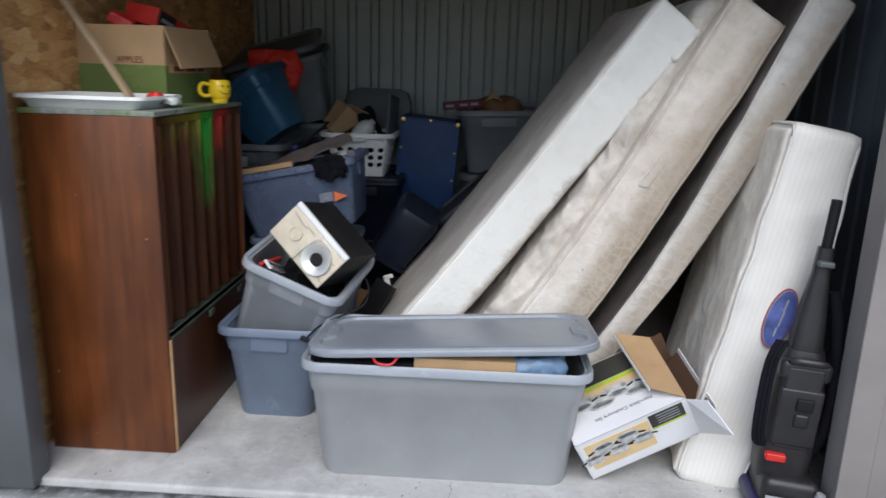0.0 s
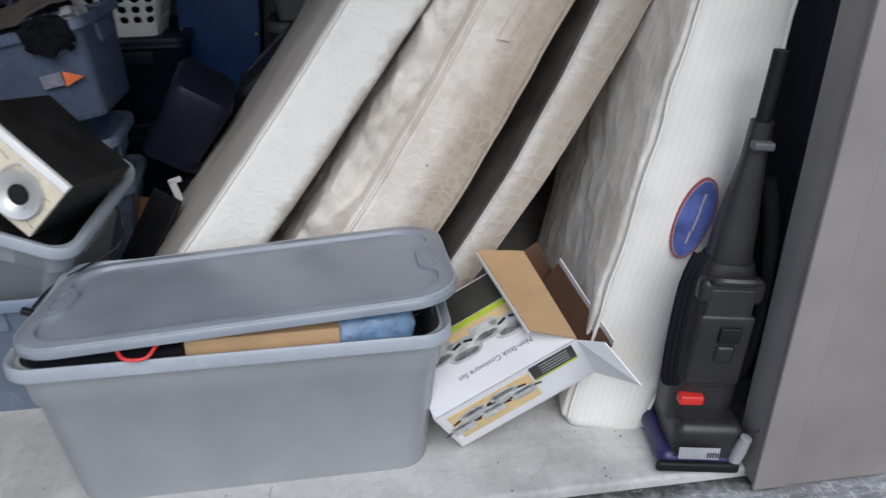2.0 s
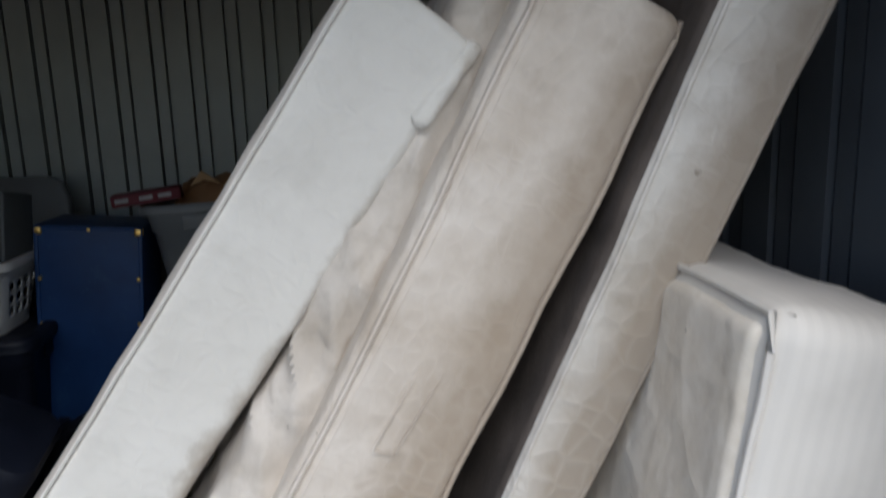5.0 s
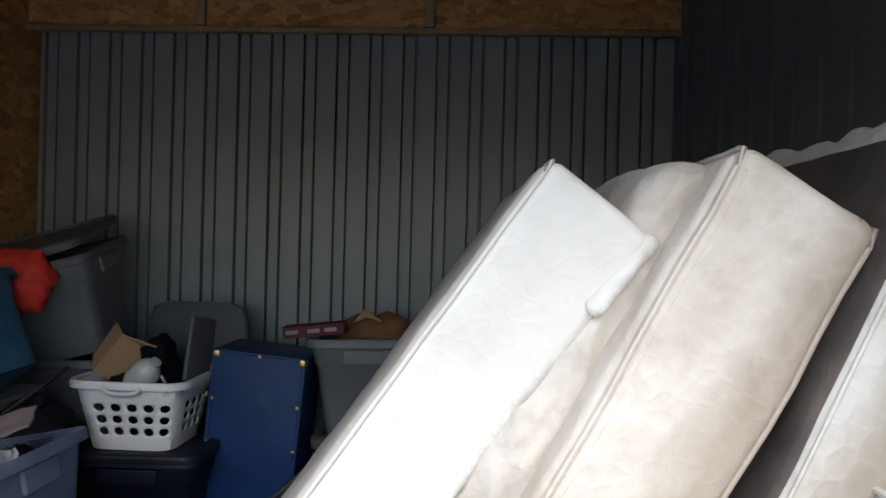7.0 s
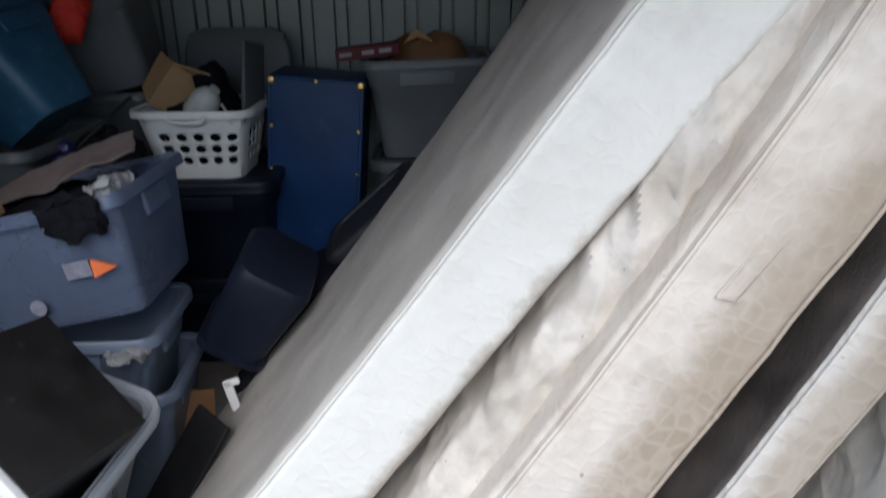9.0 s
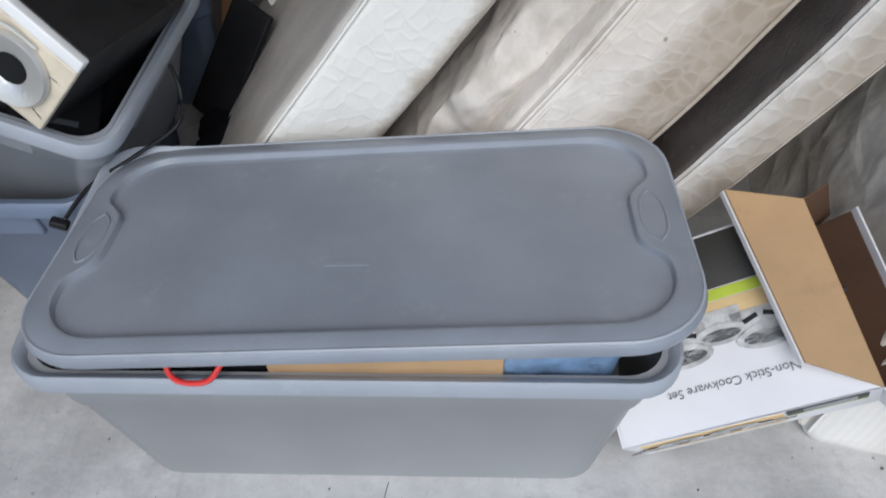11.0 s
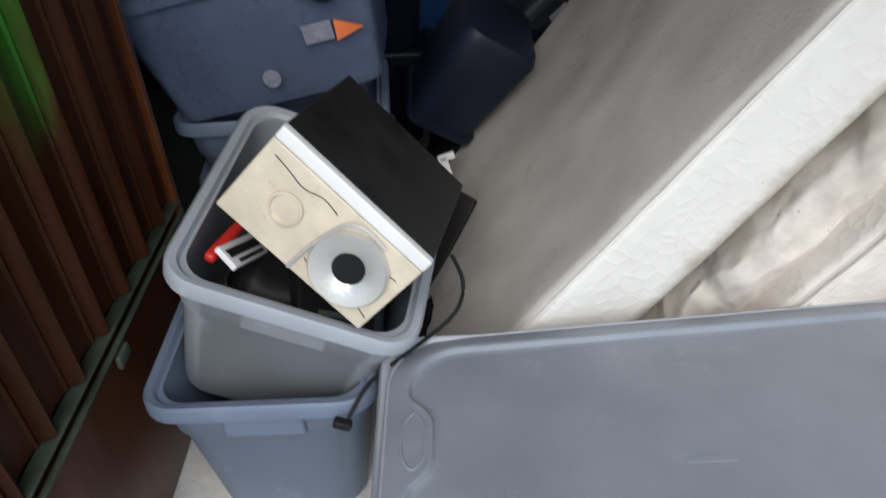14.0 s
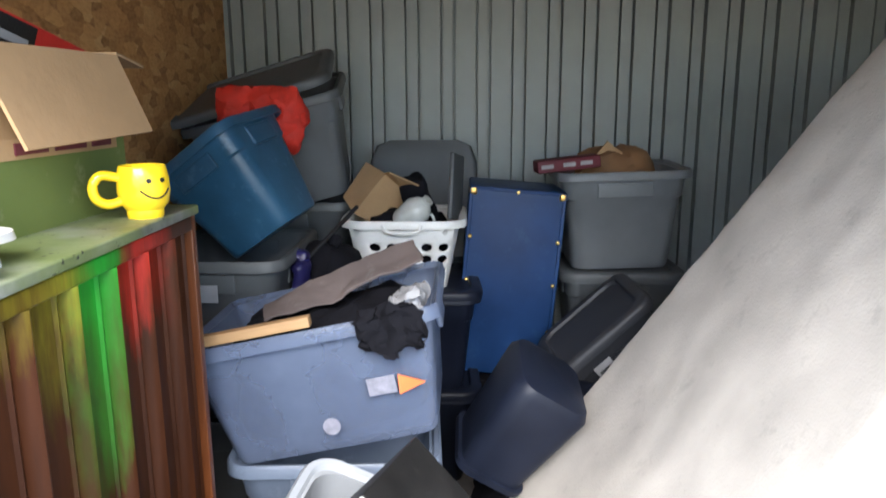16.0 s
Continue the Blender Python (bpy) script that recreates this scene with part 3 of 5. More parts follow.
# what shows between the tote's rim and its lid
t = thing("cardboard_box", "flat tan cardboard box packed inside the grey tote", "box", pose(0.21, 0.25, 0.43))
part("box", soft_box((0.36, 0.28, 0.062), 0.004), M_CARD, t)
t = thing("blue_bag", "crumpled pale blue plastic bag inside the tote", "bag", pose(0.47, 0.25, 0.40))
part("bag", crumple(soft_box((0.2, 0.26, 0.10), 0.03, (10, 12, 4)), 0.012, 16), plain("pale_blue_film", (0.16, 0.25, 0.38), 0.3, 0, 0.3, 25.0, 0.3), t)
t = thing("folded_cloth", "folded black cloth inside the grey tote", "cloth", pose(-0.14, 0.24, 0.40))
part("cloth", crumple(soft_box((0.36, 0.24, 0.062), 0.02, (12, 10, 3)), 0.006, 14), M_SOFTBLACK, t)
t = thing("red_strap", "red plastic handle hanging over the tote's rim", "strap", pose(-0.07, 0.108, 0.487))
part("strap", tube(smooth_path([(-0.05, 0.03, 0.006), (-0.045, -0.005, 0.006), (-0.025, -0.030, -0.008), (0.02, -0.031, -0.010), (0.042, -0.008, 0.006), (0.05, 0.03, 0.006)], 5), 0.0045, 8), M_REDPL, t)

# the stack beside the cabinet
tote("blue-grey plastic tote holding a second tote", "storage tote", pose(-0.615, 0.80, 0, 0, 0, 90), (0.62, 0.45), (0.52, 0.37), 0.42, M_BLUEGREY, M_BLUEGREY)
um = axes_pose((-0.612, 0.835, 0.30), (0.925, -0.10, -0.35), (0.07, 0.98, 0.18))
tote("grey plastic tote, tilted, full of electronics", "storage tote", um @ pose(0, 0, 0, 0, 0, 90), (0.52, 0.46), (0.49, 0.43), 0.40, M_GREY, M_GREYRIM)
tote("blue-grey plastic tote under a clear bin", "storage tote", pose(-0.66, 1.50, 0.0, 0, 0, 4), (0.56, 0.42), (0.50, 0.36), 0.42, M_BLUEGREY, M_BLUEGREY)
tote("blue-grey plastic tote nested in another", "storage tote", pose(-0.67, 1.47, 0.2, 0, 0, 3), (0.56, 0.42), (0.44, 0.30), 0.42, M_BLUEGREY, M_BLUEGREY)

# clear bin with clutter
bin_m = axes_pose((-0.645, 1.46, 0.668), (0.98, 0.0, 0.2), (0, 1, 0))
cb = tote("clear blue-tinted plastic bin heaped with odds and ends", "storage bin", bin_m, (0.66, 0.50), (0.56, 0.42), 0.33, M_CLEAR, M_CLEAR, lip=0.008, radius=0.04, name="clear_bin", panel=False, step=0.0)
part("sticker", soft_box((0.07, 0.003, 0.045), 0.001, m=pose(0.155, -0.228, 0.135)), M_LILAC, cb, "worn round grey sticker")
bm = loft([[(0.195, -0.236, 0.13), (0.262, -0.236, 0.15), (0.2, -0.236, 0.18)], [(0.195, -0.229, 0.13), (0.262, -0.229, 0.15), (0.2, -0.229, 0.18)]])
part("sticker", bm, M_ORANGE, cb, "orange pointed sticker")
part("sticker", lathe([(0.0005, 0), (0.022, 0), (0.022, 0.003), (0.0005, 0.003)], 18, pose(0.01, -0.222, 0.075, 90)), M_LILAC, cb, "small pale round sticker")

# speaker
sp = axes_pose((-0.614, 0.567, 0.822), (0.212, -0.081, -0.209), (0.123, 0.004, 0.136))
sk = thing("speaker", "champagne-fronted speaker in a black box, lying tilted in a tote", "speaker", sp)
# local x runs along the face, y across it, z out of it
part("cabinet", soft_box((0.308, 0.186, 0.33), 0.004, at=(0.154, 0.093, -0.346)), M_BOXBLACK, sk, "scratched black cabinet")
part("front_plate", soft_box((0.308, 0.160, 0.016), 0.004, at=(0.154, 0.08, -0.015)), M_SPK, sk, "dirty champagne front")
part("edge_strip", soft_box((0.308, 0.024, 0.02), 0.004, at=(0.154, 0.173, -0.018)), M_WHITEPL, sk, "silver-white edge strip")
part("tweeter", lathe([(0.0005, 0.003), (0.02, 0.002), (0.023, 0.001), (0.025, 0.006), (0.029, 0.005), (0.03, 0.0), (0.0005, -0.001)], 26, pose(0.085, 0.082, 0.002)), M_SPK, sk)
part("horn", lathe([(0.022, -0.012), (0.024, 0.0), (0.034, 0.006), (0.054, 0.012), (0.064, 0.014), (0.067, 0.010), (0.067, 0.0), (0.03, -0.012)], 34, pose(0.222, 0.078, 0.002)), M_SILVER, sk, "silver horn")
part("port", lathe([(0.0005, 0.0), (0.028, 0.0), (0.028, 0.003), (0.0005, 0.003)], 24, pose(0.222, 0.078, 0.003)), M_BLACK, sk)
part("bracket", tube(smooth_path([(0.24, 0.15, 0.006), (0.19, 0.155, 0.012), (0.165, 0.13, 0.012), (0.152, 0.06, 0.010), (0.15, 0.005, 0.006)], 4), 0.003, 6), M_SILVER, sk)
for y, x0, x1 in ((0.135, 0.02, 0.15), (0.03, 0.16, 0.3), (0.12, 0.2, 0.29)):
    part("crack", tube(smooth_path([(x0 + (x1 - x0) * k / 4, y + 0.006 * math.sin(k * 2.1 + x0 * 50), 0.001) for k in range(5)], 3), 0.0012, 5), M_INK, sk)


# ---- mattresses and box springs ----
def bedding(name, label, category, origin, u, v, size, faces, r, swell=0.0, sag=0.0, bow=0.0, seam=True, quilt=0.006, layers=(), tuft=0.0, rise=0.0, bow2=0.0, taper=0.0, seams=None, cord=0.0045):
    """A slab leaning on end: x is its thickness, y its width into the unit, z its length upwards. faces: materials of the broad side and of the border."""
    u = Vector(u).normalized()
    v = Vector(v)
    v = (v - u * u.dot(v)).normalized()
    x = v.cross(u)
    m = Matrix((x, v, u)).transposed().to_4x4()
    m.translation = Vector(origin)
    t = thing(name, label, category, m, "stacked bedding")
    tk, w, length = size

    def shape(bm, seed):
        for p in bm.verts:
            k = max(0.0, min(1.0, p.co.z / length))
            p.co.z += rise * p.co.y / w * k ** 3
            p.co.y += sag * math.sin(math.pi * k)
            p.co.x *= 1 + taper * (k - 0.5)
            p.co.x += bow * math.sin(math.pi * k) + bow2 * math.sin(math.tau * k)
            p.co.x += swell * math.sin(math.pi * k) * (p.co.x / tk + 0.1)
            p.co += quilt * noise.noise_vector(p.co * 9 + Vector((seed, 0, 0))) + quilt * 1.5 * noise.noise_vector(p.co * 2.3 + Vector((0, seed, 0)))
        return bm

    def pucker(bm, amount):
        """Tufts and pulled folds in a padded layer."""
        for p in bm.verts:
            q = Vector((p.co.x * 9, p.co.y * 9, p.co.z * 6 + p.co.x * 6))
            a = 1 - 2 * abs(noise.noise(q))
            e = 1 - 2 * abs(noise.noise(q * 2.3 + Vector((5, 1, 2))))
            c = Vector((tk / 2, w / 2, p.co.z))
            p.co += (p.co - c).normalized() * amount * (a * a + 0.5 * e - 0.7)
            p.co.z -= 0.42 * max(0.0, -p.co.x) * p.co.z / length
        return bm

    part("border", shape(soft_box((tk, w, length), r, (5, 16, 44), 3, (tk / 2, w / 2, 0)), 3), faces[1], t)
    part("broad_side", shape(pucker(soft_box((0.03, w - 1.2 * r, length - 1.2 * r), 0.014, (1, 30, 60), 2, (0.008, w / 2, 0.6 * r)), tuft), 3), faces[0], t)
    for lx0, lx1, inset, lr, mat, nm in layers:
        part(nm, shape(pucker(soft_box((lx1 - lx0, w - inset, length - 0.02), lr, (10, 28, 120), 4, ((lx0 + lx1) / 2, w / 2 + inset / 2, 0)), 0.016), 7), mat, t)
    if seam:
        for sx in seams or (0.006, tk - 0.010):
            q = r * 0.35
            n = 26
            pts = [(sx, q - 0.006, r + (length - 2.2 * r) * i / n) for i in range(n + 1)] + [(sx, q * 1.2, length - q * 0.9), (sx, 1.3 * r, length - q + 0.005)] + [(sx, 1.3 * r + (w - 2.6 * r) * i / 12, length - q + 0.005) for i in range(1, 13)]
            bm = tube(pts, cord, 6)
            shape(bm, 3)
            part("piping", bm, faces[1], t)
    return t


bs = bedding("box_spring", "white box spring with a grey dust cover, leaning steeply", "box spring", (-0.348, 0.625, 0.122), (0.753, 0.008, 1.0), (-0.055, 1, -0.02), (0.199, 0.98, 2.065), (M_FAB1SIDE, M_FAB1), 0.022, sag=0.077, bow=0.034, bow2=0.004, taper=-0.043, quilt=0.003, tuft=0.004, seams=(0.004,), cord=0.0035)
part("torn_cover", crumple(soft_box((0.032, 0.032, 0.15), 0.015, (4, 4, 20), 4, m=pose(0.187, 0.016, 1.92, 0, 2, 0)), 0.004, 18), M_FAB1, bs, "torn white cover hanging loose")
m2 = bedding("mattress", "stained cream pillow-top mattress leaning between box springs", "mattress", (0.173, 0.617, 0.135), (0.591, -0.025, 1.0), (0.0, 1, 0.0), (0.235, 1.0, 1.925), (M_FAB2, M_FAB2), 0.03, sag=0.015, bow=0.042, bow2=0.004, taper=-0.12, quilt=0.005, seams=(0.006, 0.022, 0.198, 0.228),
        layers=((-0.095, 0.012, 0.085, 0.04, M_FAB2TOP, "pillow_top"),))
patch = [(-0.018, 0.0), (0.016, 0.01), (0.022, 0.205), (-0.012, 0.215), (-0.018, 0.0)]
part("stitched_patch", tube([(0.14 + px, 0.012, 1.15 + pz) for px, pz in patch], 0.0022, 6), M_FAB2, m2)
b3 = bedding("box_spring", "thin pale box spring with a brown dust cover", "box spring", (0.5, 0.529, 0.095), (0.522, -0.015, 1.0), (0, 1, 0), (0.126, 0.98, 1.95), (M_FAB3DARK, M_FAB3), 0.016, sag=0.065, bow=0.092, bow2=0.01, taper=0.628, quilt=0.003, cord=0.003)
part("bare_frame", soft_box((0.10, 0.82, 0.02), 0.004, at=(0.085, 0.5, 1.938)), M_CARD, b3, "bare brown frame showing at the torn top")
part("frayed_cover", crumple(soft_box((0.03, 0.7, 0.05), 0.01, (3, 22, 4), at=(0.02, 0.45, 1.935)), 0.012, 14), M_FAB3, b3, "frayed grey cover")
m4 = bedding("mattress", "white satin mattress standing on its long side with an oval label", "mattress", (1.015, 0.222, 0.005), (0.20, 0.035, 1.0), (0.14, 1, 0), (0.24, 0.95, 1.37), (M_FAB4TOP, M_FAB4), 0.045, swell=0.035, quilt=0.007, tuft=0.005, rise=0.04, seams=(0.008, 0.03, 0.055, 0.225), cord=0.005)


def oval(rx, rz, x, y0, y1, z, turn):
    a = radians(turn)
    ring = []
    for k in range(32):
        px, pz = rx * math.cos(k * math.tau / 32), rz * math.sin(k * math.tau / 32)
        ring.append((x + px * math.cos(a) + pz * math.sin(a), z - px * math.sin(a) + pz * math.cos(a)))
    return loft([[(px, y1, pz) for px, pz in ring], [(px, y0, pz) for px, pz in ring]])


lb = part("oval_label", oval(0.048, 0.112, 0.160, -0.013, 0.03, 0.705, 4), M_REDLOGO, m4, "oval sewn label with a red border")
part("label_rim", oval(0.0445, 0.1075, 0.160, -0.0145, 0.0, 0.705, 4), M_GREYCARD, lb)
part("label_field", oval(0.0425, 0.1045, 0.160, -0.016, 0.0, 0.705, 4), M_BLUELOGO, lb, "blue field with a pale mark")
for k, (dx, dz, w) in enumerate(((0.0, 0.05, 0.045), (0.002, 0.0, 0.06), (0.0, -0.05, 0.035))):
    part("label_mark", soft_box((0.006, 0.002, w), 0.001, m=pose(0.160 + dx + dz * 0.07, -0.0175, 0.705 + dz - w / 2, 0, 4, 0)), M_GREYCARD, lb)


# ---- the cabinet and what stands on it ----
CX0, CX1, CY0, CY1, CZ = -1.39, -0.90, 0.215, 1.12, 1.312
cab = thing("wooden_cabinet", "tall dark wooden cabinet with fluted front and sprayed paint", "cabinet", pose(0, 0, 0))
part("side_panel", soft_box((CX1 - CX0 - 0.006, 0.022, CZ - 0.02), 0.003, at=((CX0 + CX1) / 2 - 0.003, CY0 + 0.011, 0)), M_WOODSIDE, cab, "reddish brown veneered side")
part("side_panel", soft_box((CX1 - CX0 - 0.006, 0.022, CZ - 0.02), 0.003, at=((CX0 + CX1) / 2 - 0.003, CY1 - 0.011, 0)), M_WOODSIDE, cab, "reddish brown veneered side")
part("back_panel", soft_box((0.012, CY1 - CY0 - 0.05, CZ - 0.03), 0.002, at=(CX0 + 0.008, (CY0 + CY1) / 2, 0)), M_WOODDARK, cab)


def stained_top():
    m, nt, b = nodes_of("paint_stained_top")
    v = coords(nt)
    c = ramp(nt, noise_of(nt, v, 7.0, 6.0, 0.65), [(0.3, (0.05, 0.055, 0.045)), (0.5, (0.16, 0.17, 0.15)), (0.7, (0.3, 0.31, 0.29))])
    c = mix_color(nt, ramp(nt, noise_of(nt, v, 4.0, 3.0), [(0.45, (0, 0, 0)), (0.6, (0.6,) * 3)]), c, (0.14, 0.2, 0.03))
    c = mix_color(nt, ramp(nt, noise_of(nt, v, 55.0, 2.0), [(0.66, (0, 0, 0)), (0.7, (1,) * 3)]), c, (0.01, 0.012, 0.01))
    nt.links.new(c, b.inputs["Base Color"])
    b.inputs["Roughness"].default_value = 0.5
    return m


part("top", soft_box((CX1 - CX0 + 0.005, CY1 - CY0 + 0.004, 0.02), 0.004, at=((CX0 + CX1) / 2, (CY0 + CY1) / 2, CZ - 0.02)), stained_top(), cab, "top stained with green and black paint")
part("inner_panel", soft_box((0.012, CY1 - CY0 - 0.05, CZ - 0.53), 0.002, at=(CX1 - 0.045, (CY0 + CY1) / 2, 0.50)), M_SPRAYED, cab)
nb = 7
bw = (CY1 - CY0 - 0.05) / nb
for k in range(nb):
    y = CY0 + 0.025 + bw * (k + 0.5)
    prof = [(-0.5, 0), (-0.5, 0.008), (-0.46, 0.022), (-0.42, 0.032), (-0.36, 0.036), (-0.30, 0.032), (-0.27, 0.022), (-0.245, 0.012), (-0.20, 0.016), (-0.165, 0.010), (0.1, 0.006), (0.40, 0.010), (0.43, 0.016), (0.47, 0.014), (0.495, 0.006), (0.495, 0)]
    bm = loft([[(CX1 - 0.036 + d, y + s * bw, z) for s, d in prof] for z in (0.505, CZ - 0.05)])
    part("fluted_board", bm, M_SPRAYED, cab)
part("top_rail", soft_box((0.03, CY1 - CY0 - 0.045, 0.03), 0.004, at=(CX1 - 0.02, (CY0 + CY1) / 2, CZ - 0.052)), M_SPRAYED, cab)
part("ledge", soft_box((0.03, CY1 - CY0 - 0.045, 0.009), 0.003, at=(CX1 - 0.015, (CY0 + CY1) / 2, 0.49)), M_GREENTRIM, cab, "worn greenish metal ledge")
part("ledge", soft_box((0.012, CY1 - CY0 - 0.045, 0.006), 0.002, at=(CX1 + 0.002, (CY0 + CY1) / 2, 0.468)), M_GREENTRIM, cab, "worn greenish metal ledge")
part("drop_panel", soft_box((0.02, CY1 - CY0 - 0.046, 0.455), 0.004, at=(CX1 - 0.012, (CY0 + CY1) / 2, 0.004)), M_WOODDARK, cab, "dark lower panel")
part("edge_strip", soft_box((0.012, 0.012, 0.46), 0.003, at=(CX1 - 0.004, CY0 + 0.018, 0.004)), M_PALEWOOD, cab, "bare chipped wooden edge")
for y in (0.62, 0.98):
    part("latch", soft_box((0.012, 0.05, 0.03), 0.004, at=(CX1 + 0.008, y, 0.43)), M_GREENTRIM, cab, "tarnished latch")

tray = thing("white_tray", "shallow white plastic tray on the cabinet", "tray", pose(-1.18, 0.40, CZ))
rings = [round_ring(0.40, 0.30, 0.03, 0.0), round_ring(0.46, 0.36, 0.04, 0.045), round_ring(0.475, 0.375, 0.045, 0.046), round_ring(0.475, 0.375, 0.045, 0.042), round_ring(0.45, 0.35, 0.04, 0.041), round_ring(0.395, 0.295, 0.03, 0.004)]
part("tray", loft(rings[:3] + [round_ring(0.455, 0.355, 0.04, 0.046), rings[5]]), M_WHITEPL, tray)
part("lip", loft([rings[2], round_ring(0.479, 0.379, 0.045, 0.034), rings[3], rings[2]], False, False), M_WHITEPL, tray)
st = thing("wooden_stick", "weathered wooden stick leaning from the tray", "stick", axes_pose((-1.02, 0.47, CZ + 0.02), (0.4, 0.9, 0), (0.9, -0.4, 0.2)))
st.matrix_world = look((-1.075, 0.42, CZ + 0.03), (-1.30, 0.50, 1.62))
part("stick", soft_box((0.03, 0.018, 0.75), 0.004, m=pose(0, 0, -0.75)), M_STICK, st)
rag = thing("tray_clutter", "small red and clear odds and ends in the tray", "clutter", pose(-0.99, 0.43, CZ + 0.012))
part("cap", crumple(soft_box((0.05, 0.05, 0.045), 0.012, (4, 4, 3)), 0.006, 40), M_REDPL, rag)
part("cup", crumple(soft_box((0.06, 0.05, 0.03), 0.012, (4, 4, 3), at=(0.055, 0.02, 0)), 0.006, 40), M_GLASSWARE, rag)

ct = thing("apple_carton", "tan and green cardboard fruit carton with open flaps on the cabinet", "carton", pose(-1.235, 0.905, CZ, 0, 0, -2))
W, D, H = 0.37, 0.43, 0.31
for nm, mat, z0, z1 in (("upper_wall", M_CARD, 0.155, H), ("lower_wall", M_GREENCARD, 0.0, 0.155)):
    rings = [[(sx * (W / 2 + o), sy * (D / 2 + o), z) for sx, sy in ((-1, -1), (1, -1), (1, 1), (-1, 1))] for o, z in ((0.0, z0), (0.0, z1), (-0.006, z1), (-0.006, z0))]
    part(nm, loft(rings + [rings[0]], False, False), mat, ct, smooth=False)
part("bottom", soft_box((W - 0.012, D - 0.012, 0.006), 0.001, at=(0, 0, 0.001)), M_CARD, ct)
part("flap", plate([(W / 2 + 0.002, -D / 2, H), (W / 2 + 0.002, D / 2, H), (W / 2 + 0.060, D / 2 + 0.01, H - 0.155), (W / 2 + 0.06, -D / 2 + 0.02, H - 0.165)], 0.006), M_CARD, ct, "bent tan flap", False)
part("flap", plate([(-W / 2, D / 2 + 0.002, H), (W / 2, D / 2 + 0.002, H), (W / 2 - 0.02, D / 2 + 0.16, H - 0.02), (-W / 2 + 0.02, D / 2 + 0.16, H - 0.02)], 0.006), M_CARD, ct, "bent tan flap", False)
part("print_band", soft_box((0.003, D * 0.84, 0.034), 0.001, at=(W / 2 + 0.001, 0.0, 0.125)), M_CARD, ct)
for k in range(3):
    part("print_bar", soft_box((0.003, (0.09, 0.10, 0.07)[k], 0.02), 0.001, at=(W / 2 + 0.0035, (-0.10, 0.015, 0.12)[k], 0.132)), M_MAROON, ct)


def lettering(text, size, material, parent, m):
    cu = bpy.data.curves.new("lettering", "FONT")
    cu.body, cu.size, cu.extrude = text, size, 0.0006
    tmp = bpy.data.objects.new("lettering", cu)
    me = bpy.data.meshes.new_from_object(tmp)
    bpy.data.objects.remove(tmp)
    me.materials.clear()
    me.materials.append(material)
    ob = new("lettering", me)
    ob.parent, ob.matrix_basis = parent, m
    return ob


lettering("APPLES", 0.036, M_MAROON, ct, pose(-0.02, -D / 2 - 0.002, 0.163, 90))
rb = thing("red_box", "red and black printed box lying on top of the fruit carton", "box", pose(-1.22, 1.03, CZ + 0.285, -14, 10, -8))
part("box", soft_box((0.15, 0.36, 0.08), 0.003), M_REDPL, rb)
part("label", soft_box((0.003, 0.13, 0.07), 0.001, at=(0.0755, -0.10, 0.005)), M_INK, rb)
part("label_bar", soft_box((0.003, 0.09, 0.016), 0.001, at=(0.078, -0.10, 0.03)), M_GREYCARD, rb)
part("top_label", soft_box((0.13, 0.12, 0.003), 0.001, at=(0, -0.11, 0.079)), M_INK, rb)
rb = thing("carton_contents", "dark and red packed odds and ends heaped in the carton", "clutter", pose(-1.26, 0.93, CZ + 0.06))
part("cloth", crumple(soft_box((0.30, 0.36, 0.24), 0.06, (10, 10, 6)), 0.03, 9), M_SOFTBLACK, rb)
part("red_piece", crumple(soft_box((0.10, 0.08, 0.05), 0.012, (4, 4, 3), m=pose(-0.04, -0.12, 0.25, 10, 25, 20)), 0.008, 20), M_REDPL, rb)

mug = thing("yellow_mug", "glossy yellow smiling mug on the cabinet", "mug", pose(-0.938, 0.955, CZ, 0, 0, 0))
part("cup", lathe([(0.0005, 0.0), (0.032, 0.0), (0.034, 0.008), (0.034, 0.016), (0.044, 0.028), (0.048, 0.05), (0.047, 0.075), (0.043, 0.096), (0.041, 0.099), (0.038, 0.096), (0.042, 0.07), (0.042, 0.04), (0.0005, 0.02)], 34), M_YELLOW, mug)
ha = radians(-105)
hp = [(0.044, 0.078), (0.075, 0.084), (0.09, 0.066), (0.086, 0.042), (0.066, 0.03), (0.044, 0.034)]
face_a = radians(-38)
part("handle", tube(smooth_path([(r * math.cos(face_a - 1.75), r * math.sin(face_a - 1.75), z) for r, z in hp], 5), 0.009, 10), M_YELLOW, mug)
for s in (-1, 1):
    a = face_a + s * 0.28
    part("eye", lathe([(0.0005, 0), (0.0045, 0), (0.0045, 0.003), (0.0005, 0.003)], 14, Matrix.Translation((0.0465 * math.cos(a), 0.0465 * math.sin(a), 0.073)) @ pose(0, 0, 0, 0, 0, math.degrees(a)) @ pose(0, 0, 0, 0, 90)), M_INK, mug)
part("smile", tube([(0.0485 * math.cos(face_a + k), 0.0485 * math.sin(face_a + k), 0.04 + 0.016 * (k / 0.62) ** 2) for k in [i / 10 * 1.24 - 0.62 for i in range(11)]], 0.0016, 6), M_INK, mug)

